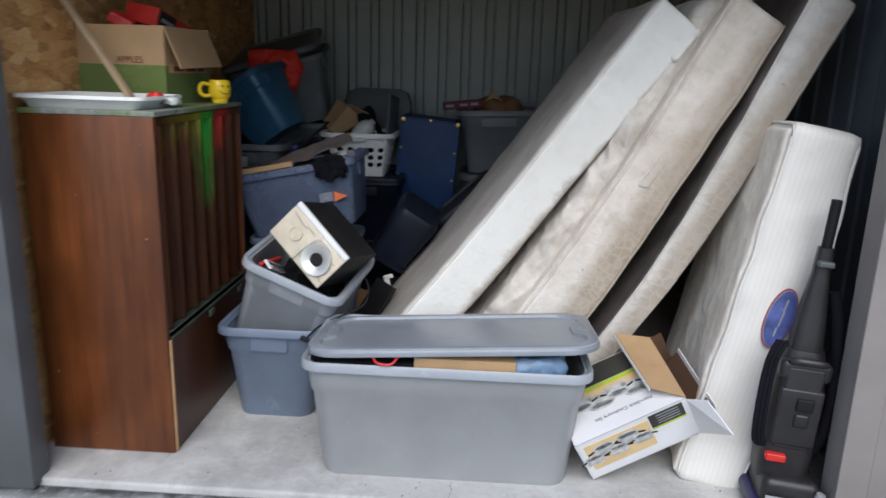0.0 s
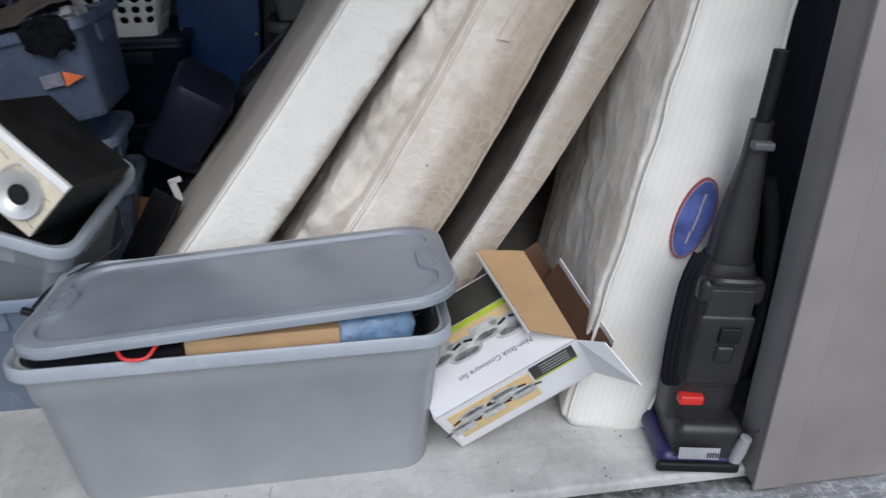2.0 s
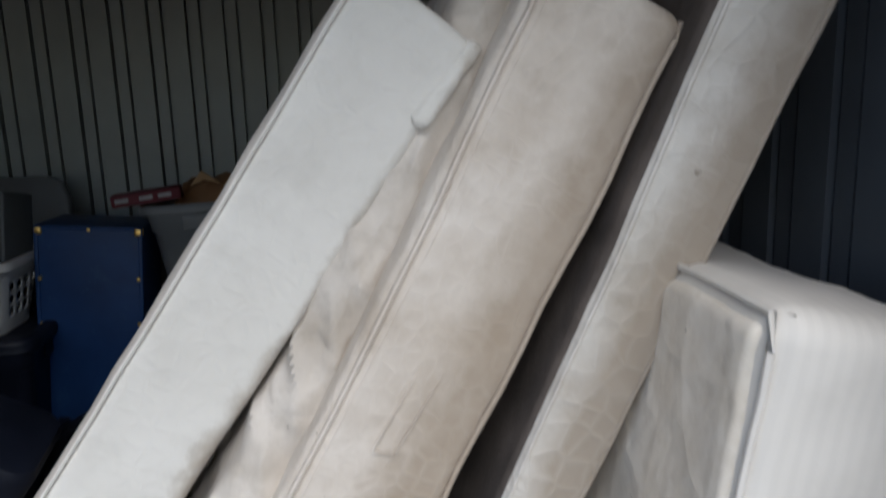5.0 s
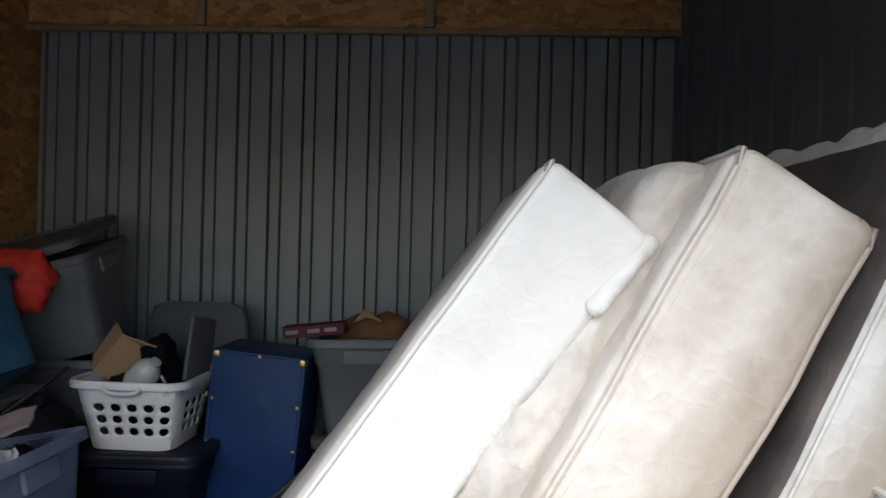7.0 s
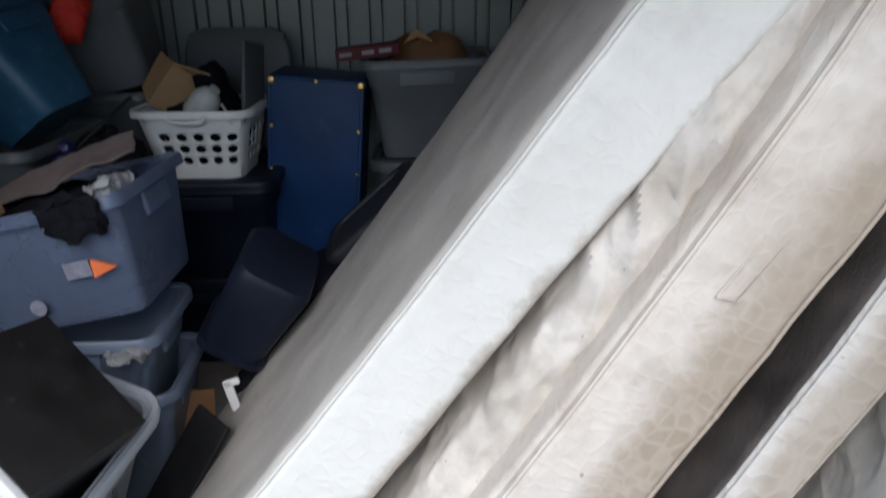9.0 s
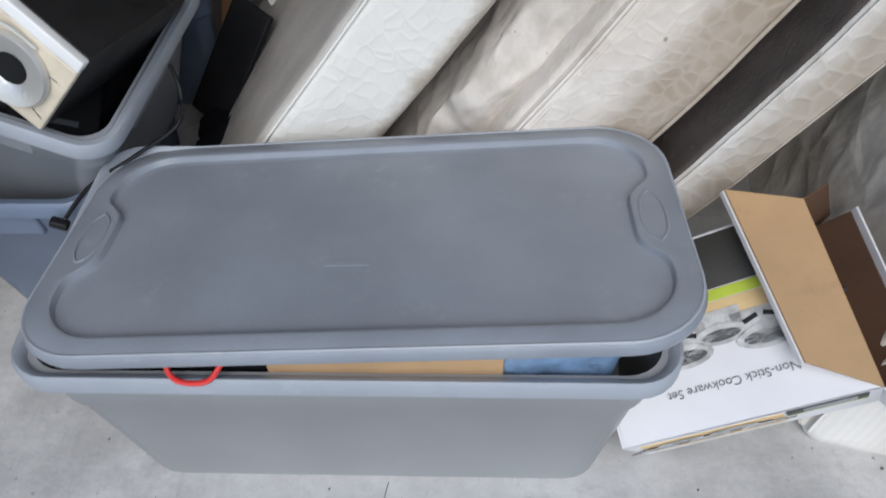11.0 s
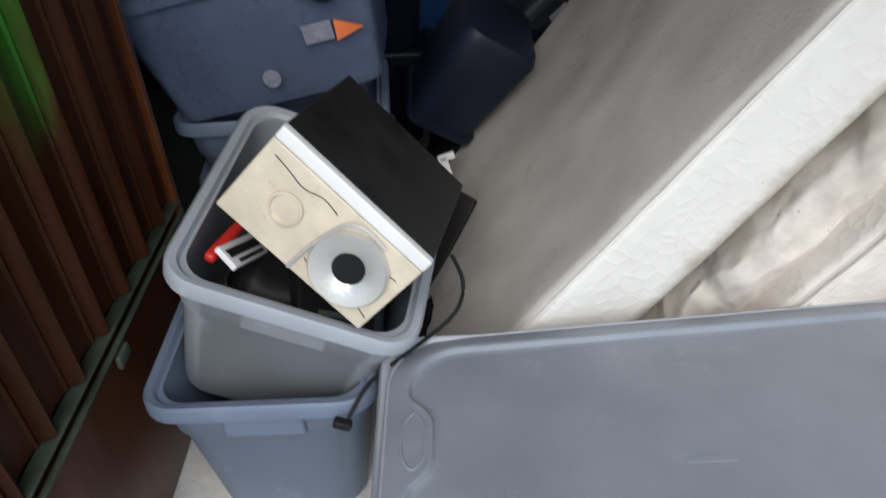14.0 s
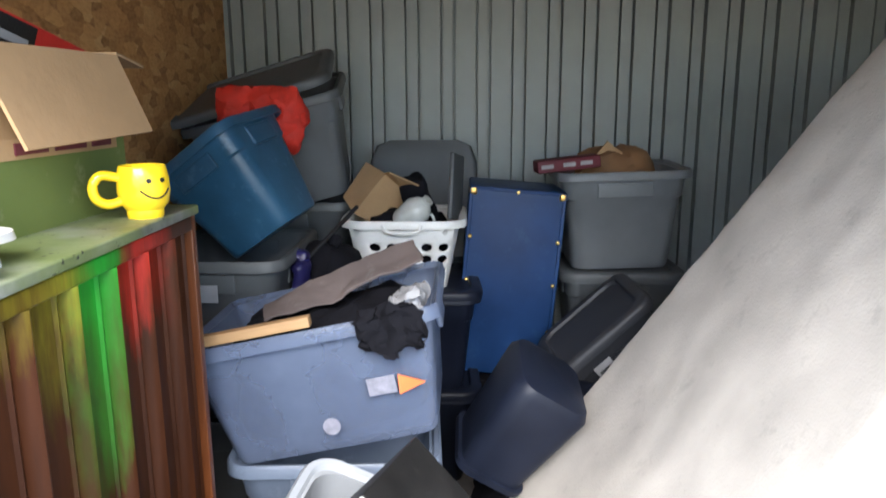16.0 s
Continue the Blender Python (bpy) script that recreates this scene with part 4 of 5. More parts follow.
# ---- the back of the unit ----
for z in (0.0, 0.46):
    tote("dark grey plastic tote stacked against the side wall", "storage tote", pose(-1.10, 1.98, z * 1.13, 0, 0, 90), (0.60, 0.46), (0.52, 0.38), 0.53, M_DGREY, M_DGREY)
    tote("dark grey plastic tote stacked in the back corner", "storage tote", pose(-1.08, 2.66, z * 1.2, 0, 0, 0), (0.62, 0.48), (0.54, 0.40), 0.57, M_DGREY, M_DGREY)
lb2 = thing("paper_label", "torn white paper label stuck on a dark tote", "label", pose(-1.11, 1.672, 0.93))
part("paper", soft_box((0.09, 0.003, 0.055), 0.001), M_GREYCARD, lb2)
bt = tote("teal blue plastic tote tipped on its side", "storage tote", axes_pose((-0.985, 2.08, 1.075), (0.78, -0.25, 0.55), (0.2, 0.95, 0.1)), (0.42, 0.42), (0.33, 0.32), 0.37, M_TEAL, M_TEAL, lip=0.016)
gt_m = axes_pose((-1.03, 2.66, 1.13), (0.965, 0.05, 0.25), (-0.05, 0.97, 0.2))
gt = tote("grey plastic tote with a loose lid, tilted in the corner", "storage tote", gt_m, (0.64, 0.48), (0.50, 0.38), 0.42, M_MIDGREY, M_DGREY)
lid_of(gt, 0.66, 0.50, pose(-0.03, 0.0, 0.50, 5, -2, 0), M_DGREY, "lid", 0.08, "loose dark grey lid with a sunken middle")


def heap(name, label, category, x, y, z, size, material, rough=0.02, scale=12, turn=0, tilt=0, r=None, seg=9, lean=0):
    t = thing(name, label, category, pose(x, y, z, tilt, lean, turn))
    part("body", crumple(soft_box(size, r or min(size) * 0.45, (seg, seg, seg)), rough, scale, x * 3 + y), material, t)
    if category == "bag":
        part("knot", crumple(soft_box((0.05, 0.05, 0.04), 0.018, (6, 6, 5), at=(size[0] * 0.1, 0, size[2] - 0.015)), 0.008, 30), material, t)
    return t


heap("red_cloth", "bright red cloth spilling out of a grey tote", "cloth", -1.10, 2.34, 1.37, (0.34, 0.16, 0.20), M_RED, 0.035, 9, 0, 0, 0.07, 14, 10)
heap("red_cloth", "bright red cloth hanging from a grey tote", "cloth", -0.99, 2.32, 1.33, (0.13, 0.10, 0.24), M_RED, 0.02, 12, 10, 0, 0.045, 10)
heap("black_bag", "crumpled black bag between the totes", "bag", -0.80, 2.05, 0.62, (0.26, 0.3, 0.42), M_SOFTBLACK, 0.03, 8)
heap("purple_bag", "dark purple cloth bag stuffed between totes", "bag", -0.86, 1.90, 0.80, (0.05, 0.14, 0.22), M_PURPLE, 0.02, 12)
heap("black_bag", "slack black plastic bag on the floor", "bag", 0.10, 2.05, 0.0, (0.50, 0.46, 0.58), M_NAVY, 0.04, 6, 12, 0, 0.12, 12)
s = thing("black_pole", "thin black pole leaning between totes", "pole", pose(0, 0, 0))
part("pole", tube([(-0.99, 1.78, 0.86), (-0.70, 2.1, 1.16)], 0.008, 8), M_BLACK, s)

# laundry basket
bk = thing("laundry_basket", "white plastic laundry basket with round holes, full", "laundry basket", pose(-0.552, 2.42, 0.815))


def basket_body(lx, ly, bx, by, h):
    """Tapered basket wall in which the holes are really cut."""
    bm = bmesh.new()
    cache = {}

    def ring_point(s, t):
        k = t
        a, b = bx + (lx - bx) * k, by + (ly - by) * k
        rr = 0.06
        sides = [(a - 2 * rr), math.pi * rr / 2, (b - 2 * rr), math.pi * rr / 2] * 2
        d = (s % 1.0) * sum(sides)
        cx, cy, ang = -(a / 2 - rr), -b / 2, 0.0
        pos, head = Vector((cx, cy)), 0.0
        for i, length in enumerate(sides):
            step = min(d, length)
            if i % 2 == 0:
                pos = pos + step * Vector((math.cos(head), math.sin(head)))
            else:
                th = step / rr
                c = pos + rr * Vector((-math.sin(head), math.cos(head)))
                pos = c + rr * Vector((math.sin(head + th), -math.cos(head + th)))
                head += th
            d -= step
            if d <= 0:
                break
        return (pos.x, pos.y, t * h)

    def vert(s, t):
        key = (round(s % 1.0, 5), round(t, 5))
        if key not in cache:
            cache[key] = bm.verts.new(ring_point(*key))
        return cache[key]

    n, rows = 22, [(0.0, 0.20, False), (0.20, 0.38, True), (0.38, 0.56, True), (0.56, 0.74, True), (0.74, 1.0, False)]
    for t0, t1, holes in rows:
        for i in range(n):
            s0, s1 = i / n, (i + 1) / n
            corner = (i % 11) in (5, 10)
            edge = [(s0, t0), ((s0 + s1) / 2, t0), (s1, t0), (s1, (t0 + t1) / 2), (s1, t1), ((s0 + s1) / 2, t1), (s0, t1), (s0, (t0 + t1) / 2)]
            outer = [vert(*e) for e in edge]
            if not holes or corner:
                bm.faces.new(outer)
                continue
            cs, ctt = (s0 + s1) / 2, (t0 + t1) / 2
            inner = []
            for e in edge:
                ds, dt = (e[0] - cs) * 2 * n, (e[1] - ctt) * 2 / (t1 - t0)
                ln = math.hypot(ds, dt)
                inner.append(bm.verts.new(ring_point(cs + ds / ln * 0.33 / n, ctt + dt / ln * 0.36 * (t1 - t0))))
            for k in range(8):
                bm.faces.new((outer[k], outer[(k + 1) % 8], inner[(k + 1) % 8], inner[k]))
    bm.faces.new([vert(i / n + d, 0.0) for i in range(n) for d in (0.0, 0.5 / n)])
    return bm


body = part("body", basket_body(0.43, 0.40, 0.33, 0.31, 0.26), M_WHITEPL, bk)
sol = body.modifiers.new("wall", "SOLIDIFY")
sol.thickness = 0.004
rr = [round_ring(0.43 + dx, 0.40 + dx, 0.07 + dx / 2, 0.26 + dz) for dx, dz in ((0.0, -0.006), (0.0, 0.012), (0.04, 0.014), (0.052, 0.004), (0.05, -0.014), (0.04, -0.014), (0.036, -0.004))]
part("rim", loft(rr + [rr[0]], False, False), M_WHITEPL, bk)
for s in (-1, 1):
    part("handle", tube(smooth_path([(-0.07, s * 0.222, 0.262), (-0.05, s * 0.228, 0.235), (0.05, s * 0.228, 0.235), (0.07, s * 0.222, 0.262)], 4), 0.008, 8), M_WHITEPL, bk)
heap("basket_load", "dark cloth filling the laundry basket", "clutter", -0.555, 2.44, 0.85, (0.33, 0.31, 0.25), M_SOFTBLACK, 0.03, 9)
j = thing("plastic_jug", "pale translucent plastic jug lying in the basket", "jug", pose(-0.56, 2.32, 1.06, 30, 40, 20))
part("jug", lathe([(0.0005, 0), (0.05, 0), (0.056, 0.015), (0.056, 0.09), (0.04, 0.12), (0.022, 0.135), (0.022, 0.15), (0.0005, 0.152)], 22), M_GLASSWARE, j)
part("loop", tube(smooth_path([(0.055, 0, 0.03), (0.085, 0, 0.04), (0.085, 0, 0.09), (0.05, 0, 0.11)], 4), 0.006, 8), M_GLASSWARE, j)
j = thing("cardboard_piece", "torn tan cardboard box standing in the basket", "cardboard", pose(-0.70, 2.40, 1.06, 25, 28, 40))
part("wall", plate([(-0.08, 0, 0), (0.08, 0, 0), (0.09, 0.01, 0.17), (-0.07, 0.0, 0.2)], 0.006), M_CARD, j, smooth=False)
part("wall", plate([(-0.08, 0, 0), (-0.08, 0.13, 0), (-0.08, 0.14, 0.17), (-0.07, 0.0, 0.2)], 0.006), M_CARD, j, smooth=False)
part("flap", plate([(-0.07, 0, 0.2), (0.09, 0.01, 0.17), (0.07, -0.06, 0.24), (-0.1, -0.07, 0.23)], 0.006), M_CARD, j, smooth=False)
j = thing("black_cloth", "black bundle sticking out of the basket", "clutter", pose(-0.47, 2.46, 1.02, 8, -18, 0))
part("cloth", crumple(soft_box((0.10, 0.14, 0.22), 0.03, (5, 5, 6)), 0.012, 16), M_SOFTBLACK, j)
j = thing("rounded_back", "dark grey rounded plastic chair back behind the basket", "chair back", pose(-0.50, 2.74, 0.84, -8, 0, 0))
part("shell", loft([round_ring(0.44, 0.05, 0.02, 0.0), round_ring(0.48, 0.05, 0.02, 0.3), round_ring(0.47, 0.045, 0.02, 0.42), round_ring(0.42, 0.04, 0.018, 0.49), round_ring(0.30, 0.03, 0.013, 0.515)]), M_DGREY, j)
j = thing("plastic_tray", "narrow grey plastic tray standing in the basket", "tray", pose(-0.36, 2.43, 1.06, 0, 10, 75))
part("panel", soft_box((0.16, 0.02, 0.26), 0.008), M_DGREY, j)
for z in (0.0, 0.40):
    t = tote("dark plastic tote carrying the laundry basket", "storage tote", pose(-0.545, 2.44, z, 0, 0, 3), (0.56, 0.50), (0.48, 0.42), 0.40, M_NAVY, M_NAVY)
    lid_of(t, 0.57, 0.51, pose(0, 0, 0.42), M_NAVY, "lid", 0.08)

# blue trunk on end
tk = thing("footlocker", "dark blue footlocker trunk with brass fittings standing on end", "trunk", axes_pose((-0.170, 2.61, 0.395), (1, 0, -0.085), (0, 1, 0)))
part("shell", soft_box((0.385, 0.31, 0.785), 0.006, at=(0.0, 0, 0)), M_TRUNK, tk)
for sx in (-1, 1):
    part("edge_binding", soft_box((0.016, 0.012, 0.78), 0.004, at=(sx * 0.187, -0.153, 0.002)), M_TRUNK, tk)
    for z in (0.02, 0.765):
        part("corner_cap", soft_box((0.034, 0.03, 0.034), 0.010, at=(sx * 0.180, -0.145, z - 0.017)), M_BRASS, tk, "brass corner cap")
    for z in (0.2, 0.40, 0.58):
        part("brass_stud", lathe([(0.0005, 0), (0.009, 0), (0.006, 0.005), (0.0005, 0.006)], 12, pose(sx * 0.178, -0.158, z, 90)), M_BRASS, tk)
part("brass_stud", lathe([(0.0005, 0), (0.009, 0), (0.006, 0.005), (0.0005, 0.006)], 12, pose(0, -0.154, 0.772, 90)), M_BRASS, tk)
part("edge_binding", soft_box((0.37, 0.012, 0.014), 0.004, at=(0, -0.152, 0.770)), M_TRUNK, tk)
t = thing("low_box", "dark box under the blue trunk", "box", pose(-0.16, 2.62, 0))
part("box", soft_box((0.44, 0.36, 0.375), 0.01), M_SOFTBLACK, t)

# grey tote behind the trunk
t = tote("dark plastic tote under a grey tote by the back wall", "storage tote", pose(0.34, 2.74, 0.0), (0.56, 0.46), (0.5, 0.4), 0.42, M_NAVY, M_NAVY)
lid_of(t, 0.57, 0.47, pose(0, 0, 0.43), M_NAVY, "lid", 0.08)
t = tote("dark plastic tote under a grey tote", "storage tote", pose(0.35, 2.74, 0.44), (0.52, 0.44), (0.46, 0.38), 0.36, M_DGREY, M_DGREY)
lid_of(t, 0.53, 0.45, pose(0, 0, 0.375), M_DGREY, "lid", 0.08)
tote("grey plastic tote full of clutter before the back wall", "storage tote", axes_pose((0.345, 2.74, 0.825), (1, 0.02, 0.03), (0, 1, 0.02)), (0.56, 0.44), (0.46, 0.36), 0.415, M_MIDGREY, M_MIDGREY)
heap("brown_cloth", "dull brown and tan clutter heaped in the tote", "clutter", 0.33, 2.78, 1.10, (0.34, 0.26, 0.22), M_CARDDARK, 0.035, 9)
j = thing("cardboard_piece", "grey-tan cardboard sheet poking out of the tote", "cardboard", pose(0.24, 2.72, 1.16, 10, 18, 8))
part("sheet", plate([(-0.09, 0, 0), (0.09, 0, 0), (0.10, 0.0, 0.16), (-0.02, 0.0, 0.2)], 0.006), M_CARD, j, smooth=False)
j = thing("maroon_packet", "maroon printed packet lying on the tote's rim", "packet", pose(0.10, 2.56, 1.245, 0, -6, 6))
part("packet", soft_box((0.26, 0.10, 0.05), 0.008), M_MAROON, j)
for x in (-0.09, 0.0, 0.07):
    part("print_bar", soft_box((0.05, 0.002, 0.016), 0.0008, at=(x, -0.0505, 0.017)), M_GREYCARD, j)

# dark tubs and bags in the middle
nb_m = axes_pose((-0.255, 1.60, 0.48), (0.84, 0.10, -0.53), (0, 0.98, 0.2))
t = thing("dark_bin", "dark navy plastic wastebin lying upside down on the heap", "bin", nb_m)
part("shell", loft([round_ring(0.17, 0.22, 0.04, 0.0), round_ring(0.2, 0.25, 0.05, 0.012), round_ring(0.24, 0.29, 0.055, 0.31), round_ring(0.215, 0.265, 0.05, 0.335), round_ring(0.15, 0.2, 0.04, 0.345)]), M_NAVY, t)
part("rim", loft([round_ring(0.225, 0.275, 0.05, 0.0), round_ring(0.225, 0.275, 0.05, 0.018), round_ring(0.20, 0.25, 0.045, 0.019), round_ring(0.20, 0.25, 0.045, 0.0)], False, False), M_NAVY, t)
M_CHARCOAL = plain("charcoal_tote_plastic", (0.03, 0.032, 0.038), 0.5, 0, 0.2, 5.0, 0.1, scuff=(0.05, 0.053, 0.06), spec=0.3)
tub = tote("charcoal plastic tote tipped on the bags", "storage tote", axes_pose((0.33, 2.10, 0.52), (0.74, 0.05, 0.67), (0.0, 1, 0.08)), (0.42, 0.36), (0.34, 0.29), 0.30, M_CHARCOAL, M_CHARCOAL, radius=0.04, panel=False)
part("tag", soft_box((0.07, 0.004, 0.06), 0.001, m=pose(-0.06, -0.158, 0.17)), M_GREYCARD, tub, "small pale printed tag")
part("tag_bar", soft_box((0.04, 0.002, 0.012), 0.0006, m=pose(-0.065, -0.1605, 0.195)), M_DGREY, tub)
lid_of(tub, 0.43, 0.37, pose(0, 0, 0.31), M_CHARCOAL, "lid", 0.06)
heap("black_bag", "slack black bag under the tipped bin", "bag", -0.10, 1.75, 0.0, (0.36, 0.5, 0.36), M_SOFTBLACK, 0.04, 7, 0, 0, 0.1, 10)
heap("black_bag", "slack dark bag beside the stacked totes", "bag", -0.22, 1.22, 0.0, (0.22, 0.30, 0.18), M_NAVY, 0.04, 7, 0, 0, 0.1, 10)
j = thing("cardboard_piece", "brown corrugated cardboard flap among the dark clutter", "cardboard", pose(-0.40, 1.47, 0.16, -25, 20, 60))
part("sheet", plate([(-0.13, 0, 0), (0.10, 0, 0), (0.12, 0.0, 0.15), (-0.10, 0.0, 0.17)], 0.005), M_CARDDARK, j, smooth=False)
heap("black_bag", "slack black bag on the floor beside the tilted tote", "bag", -0.29, 1.02, 0.0, (0.20, 0.34, 0.20), M_SOFTBLACK, 0.03, 8, 8, 0, 0.07, 10)
kb2 = thing("keyboard", "black computer keyboard standing on its end among the bags", "keyboard", axes_pose((-0.30, 1.14, 0.30), (0.45, 0.3, 0.75), (0.75, -0.5, -0.15)))
part("case", soft_box((0.34, 0.13, 0.018), 0.005), M_BLACK, kb2)
for r in range(5):
    part("key_row", soft_box((0.30, 0.017, 0.006), 0.002, at=(0, -0.046 + 0.022 * r, 0.0175)), M_DGREY, kb2)
j = thing("white_bracket", "white plastic bracket leaning among dark clutter", "bracket", pose(-0.225, 1.42, 0.31, -8, -14, 10))
part("bracket", soft_box((0.028, 0.015, 0.10), 0.004), M_WHITEPL, j)
part("bracket_arm", soft_box((0.05, 0.015, 0.022), 0.004, at=(0.012, 0, 0.08)), M_WHITEPL, j)

# load of the clear bin
def in_bin(x, y, z, rx=0, ry=0, rz=0):
    return bin_m @ pose(x, y, z, rx, ry, rz)


j = thing("wooden_plank", "short pale wooden board laid across the clear bin", "board", in_bin(-0.13, -0.215, 0.335, 0, 0, 0))
part("board", soft_box((0.30, 0.03, 0.026), 0.003), M_PALEWOOD, j)
j = thing("bin_load", "dark cloth and shoes heaped inside the clear bin", "clutter", in_bin(0.0, 0.0, 0.02))
part("cloth", crumple(soft_box((0.48, 0.34, 0.30), 0.06, (22, 18, 12)), 0.03, 10), M_SOFTBLACK, j)
j = thing("brown_sheet", "bent brown and grey cardboard sheet on the clear bin", "cardboard", in_bin(0.07, 0.0, 0.375, 25, -9, 14))
part("sheet", crumple(soft_box((0.44, 0.10, 0.008), 0.003, (20, 8, 1)), 0.018, 7), M_GREYBROWN, j)
j = thing("grey_cloth", "pale grey cloth spilling over the bin's corner", "cloth", in_bin(0.25, -0.12, 0.30))
part("cloth", crumple(soft_box((0.07, 0.11, 0.05), 0.015, (14, 16, 8)), 0.028, 20), M_GREYCARD, j)
j = thing("black_rag", "black rag hanging over the bin's rim", "cloth", in_bin(0.21, -0.255, 0.25))
part("rag", crumple(soft_box((0.15, 0.025, 0.10), 0.01, (16, 3, 14)), 0.028, 17), M_SOFTBLACK, j)
j = thing("crumpled_paper", "crumpled white paper in the nested tote", "paper", pose(-0.46, 1.28, 0.57))
part("paper", crumple(soft_box((0.10, 0.06, 0.03), 0.012, (14, 10, 5)), 0.02, 26), M_GREYCARD, j)

# load of the tilted tote
def in_tote(x, y, z, rx=0, ry=0, rz=0):
    return um @ pose(x, y, z, rx, ry, rz)


j = thing("tangled_electronics", "black electronics and cables filling the tilted tote", "clutter", in_tote(0.0, 0.0, 0.02))
part("cable_tangle", crumple(soft_box((0.27, 0.34, 0.21), 0.04, (14, 16, 8), at=(0, 0.02, 0.07)), 0.016, 10), M_BLACK, j)
j = thing("black_device", "flat black plastic device among the electronics", "device", in_tote(0.06, -0.12, 0.28, 10, 14, 20))
part("case", soft_box((0.16, 0.14, 0.04), 0.008), M_BLACK, j)
part("button_row", soft_box((0.08, 0.012, 0.004), 0.001, at=(0, -0.04, 0.0395)), M_DGREY, j)
j = thing("red_handle_tool", "red handled tool wedged at the tote's side", "tool", in_tote(-0.155, -0.08, 0.33, 0, 10, 80))
part("handle", soft_box((0.16, 0.022, 0.02), 0.008), M_REDPL, j)
j = thing("paper_booklet", "black and white printed booklet in the tote", "booklet", in_tote(-0.125, -0.10, 0.33, 20, 30, 75))
part("page_block", soft_box((0.14, 0.05, 0.012), 0.002), M_WHITECARD, j)
part("cover_bar", soft_box((0.12, 0.018, 0.002), 0.0008, at=(0, 0.004, 0.0115)), M_INK, j)
part("cover_bar", soft_box((0.10, 0.008, 0.002), 0.0008, at=(0.005, -0.016, 0.0115)), M_INK, j)
j = thing("black_cable", "thin black cable hanging from the tilted tote", "cable", pose(0, 0, 0))
part("cable", tube(smooth_path([(-0.24, 0.70, 0.60), (-0.22, 0.66, 0.56), (-0.24, 0.64, 0.50), (-0.32, 0.58, 0.47), (-0.40, 0.53, 0.44), (-0.44, 0.47, 0.41)], 6), 0.004, 8), M_BLACK, j)
part("plug", soft_box((0.035, 0.02, 0.018), 0.005, m=pose(-0.455, 0.463, 0.395, 0, 25, 0)), M_BLACK, j)

# ---- cookware box ----
kb_m = axes_pose((0.707, 0.194, 0.006), (0.87, 0.03, 0.48), (-0.10, 0.93, 0.34))
kb = thing("cookware_box", "open white printed cookware box lying on its corner", "carton", kb_m)
A, B, C = 0.43, 0.34, 0.205
for nm, cs in (("front_wall", [(0, 0.002, 0), (A, 0.002, 0), (A, 0.002, C), (0, 0.002, C)]), ("upper_wall", [(0, 0, C - 0.002), (A, 0, C - 0.002), (A, B, C - 0.002), (0, B, C - 0.002)]), ("back_wall", [(0, B, 0), (A, B, 0), (A, B, C), (0, B, C)]),
               ("lower_wall", [(0, 0, 0.004), (A, 0, 0.004), (A, B, 0.004), (0, B, 0.004)]), ("end_wall", [(0.004, 0, 0), (0.004, B, 0), (0.004, B, C), (0.004, 0, C)])):
    part(nm, plate(cs, 0.002), M_WHITECARD, kb, smooth=False)
# solid block fills the box; the dark of its inside is in the colour
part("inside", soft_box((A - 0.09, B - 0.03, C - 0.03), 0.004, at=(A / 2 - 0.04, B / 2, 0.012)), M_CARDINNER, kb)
part("flap", plate([(A, 0.0, C), (A, B, C), (A - 0.115, B + 0.045, C + 0.055), (A - 0.095, 0.06, C + 0.05)], 0.004), M_CARD, kb, "tan inner side of a folded-back flap", False)
part("flap", plate([(A - 0.095, 0.06, C + 0.0485), (A - 0.115, B + 0.045, C + 0.0535), (A - 0.121, B + 0.045, C + 0.045), (A - 0.101, 0.06, C + 0.040)], 0.004), M_WHITECARD, kb, "white flap edge", False)
part("flap", plate([(A, B - 0.002, 0.0), (A, B - 0.002, C), (A + 0.05, B + 0.02, C - 0.02), (A + 0.05, B + 0.02, 0.01)], 0.003), M_CARDINNER, kb, "brown inner side of a flap, coloured as in shade", False)
part("flap", plate([(A, 0.0, 0.03), (A, B, 0.03), (A + 0.075, B - 0.01, 0.085), (A + 0.075, 0.0, 0.085)], 0.004), M_CARDINNER, kb, "brown inner side of a flap, coloured as in shade", False)
part("flap", plate([(A + 0.075, 0.0, 0.081), (A + 0.075, B - 0.01, 0.081), (A + 0.085, B - 0.01, 0.10), (A + 0.085, 0.0, 0.10)], 0.004), M_WHITECARD, kb, "white flap edge", False)
part("flap", plate([(A, 0.0, 0.0), (A, 0.0, C - 0.01), (A + 0.055, -0.06, C + 0.015), (A + 0.078, -0.165, C - 0.07)], 0.003), M_WHITECARD, kb, "white torn flap", False)
M_PEACH = plain("peach_print", (0.72, 0.52, 0.26), 0.55, 0, 0.12)
M_DARKPRINT = plain("dark_print", (0.035, 0.035, 0.03), 0.5)
part("print_field", soft_box((0.25, 0.0016, 0.135), 0.0006, at=(0.15, -0.0008, 0.045)), M_PEACH, kb)
part("print_panel", soft_box((0.13, 0.0016, 0.065), 0.0006, at=(0.345, -0.0008, 0.13)), M_DARKPRINT, kb)
part("print_stripe", soft_box((0.13, 0.0016, 0.008), 0.0006, at=(0.345, -0.0008, 0.121)), M_LIME, kb)
for k in range(4):
    part("print_bar", soft_box((0.085, 0.001, 0.004), 0.0004, at=(0.35, -0.0022, 0.142 + 0.013 * k)), M_GREYCARD, kb)
part("print_panel", soft_box((A - 0.02, 0.10, 0.0016), 0.0006, at=(A / 2, B - 0.055, C + 0.0002)), M_DARKPRINT, kb)
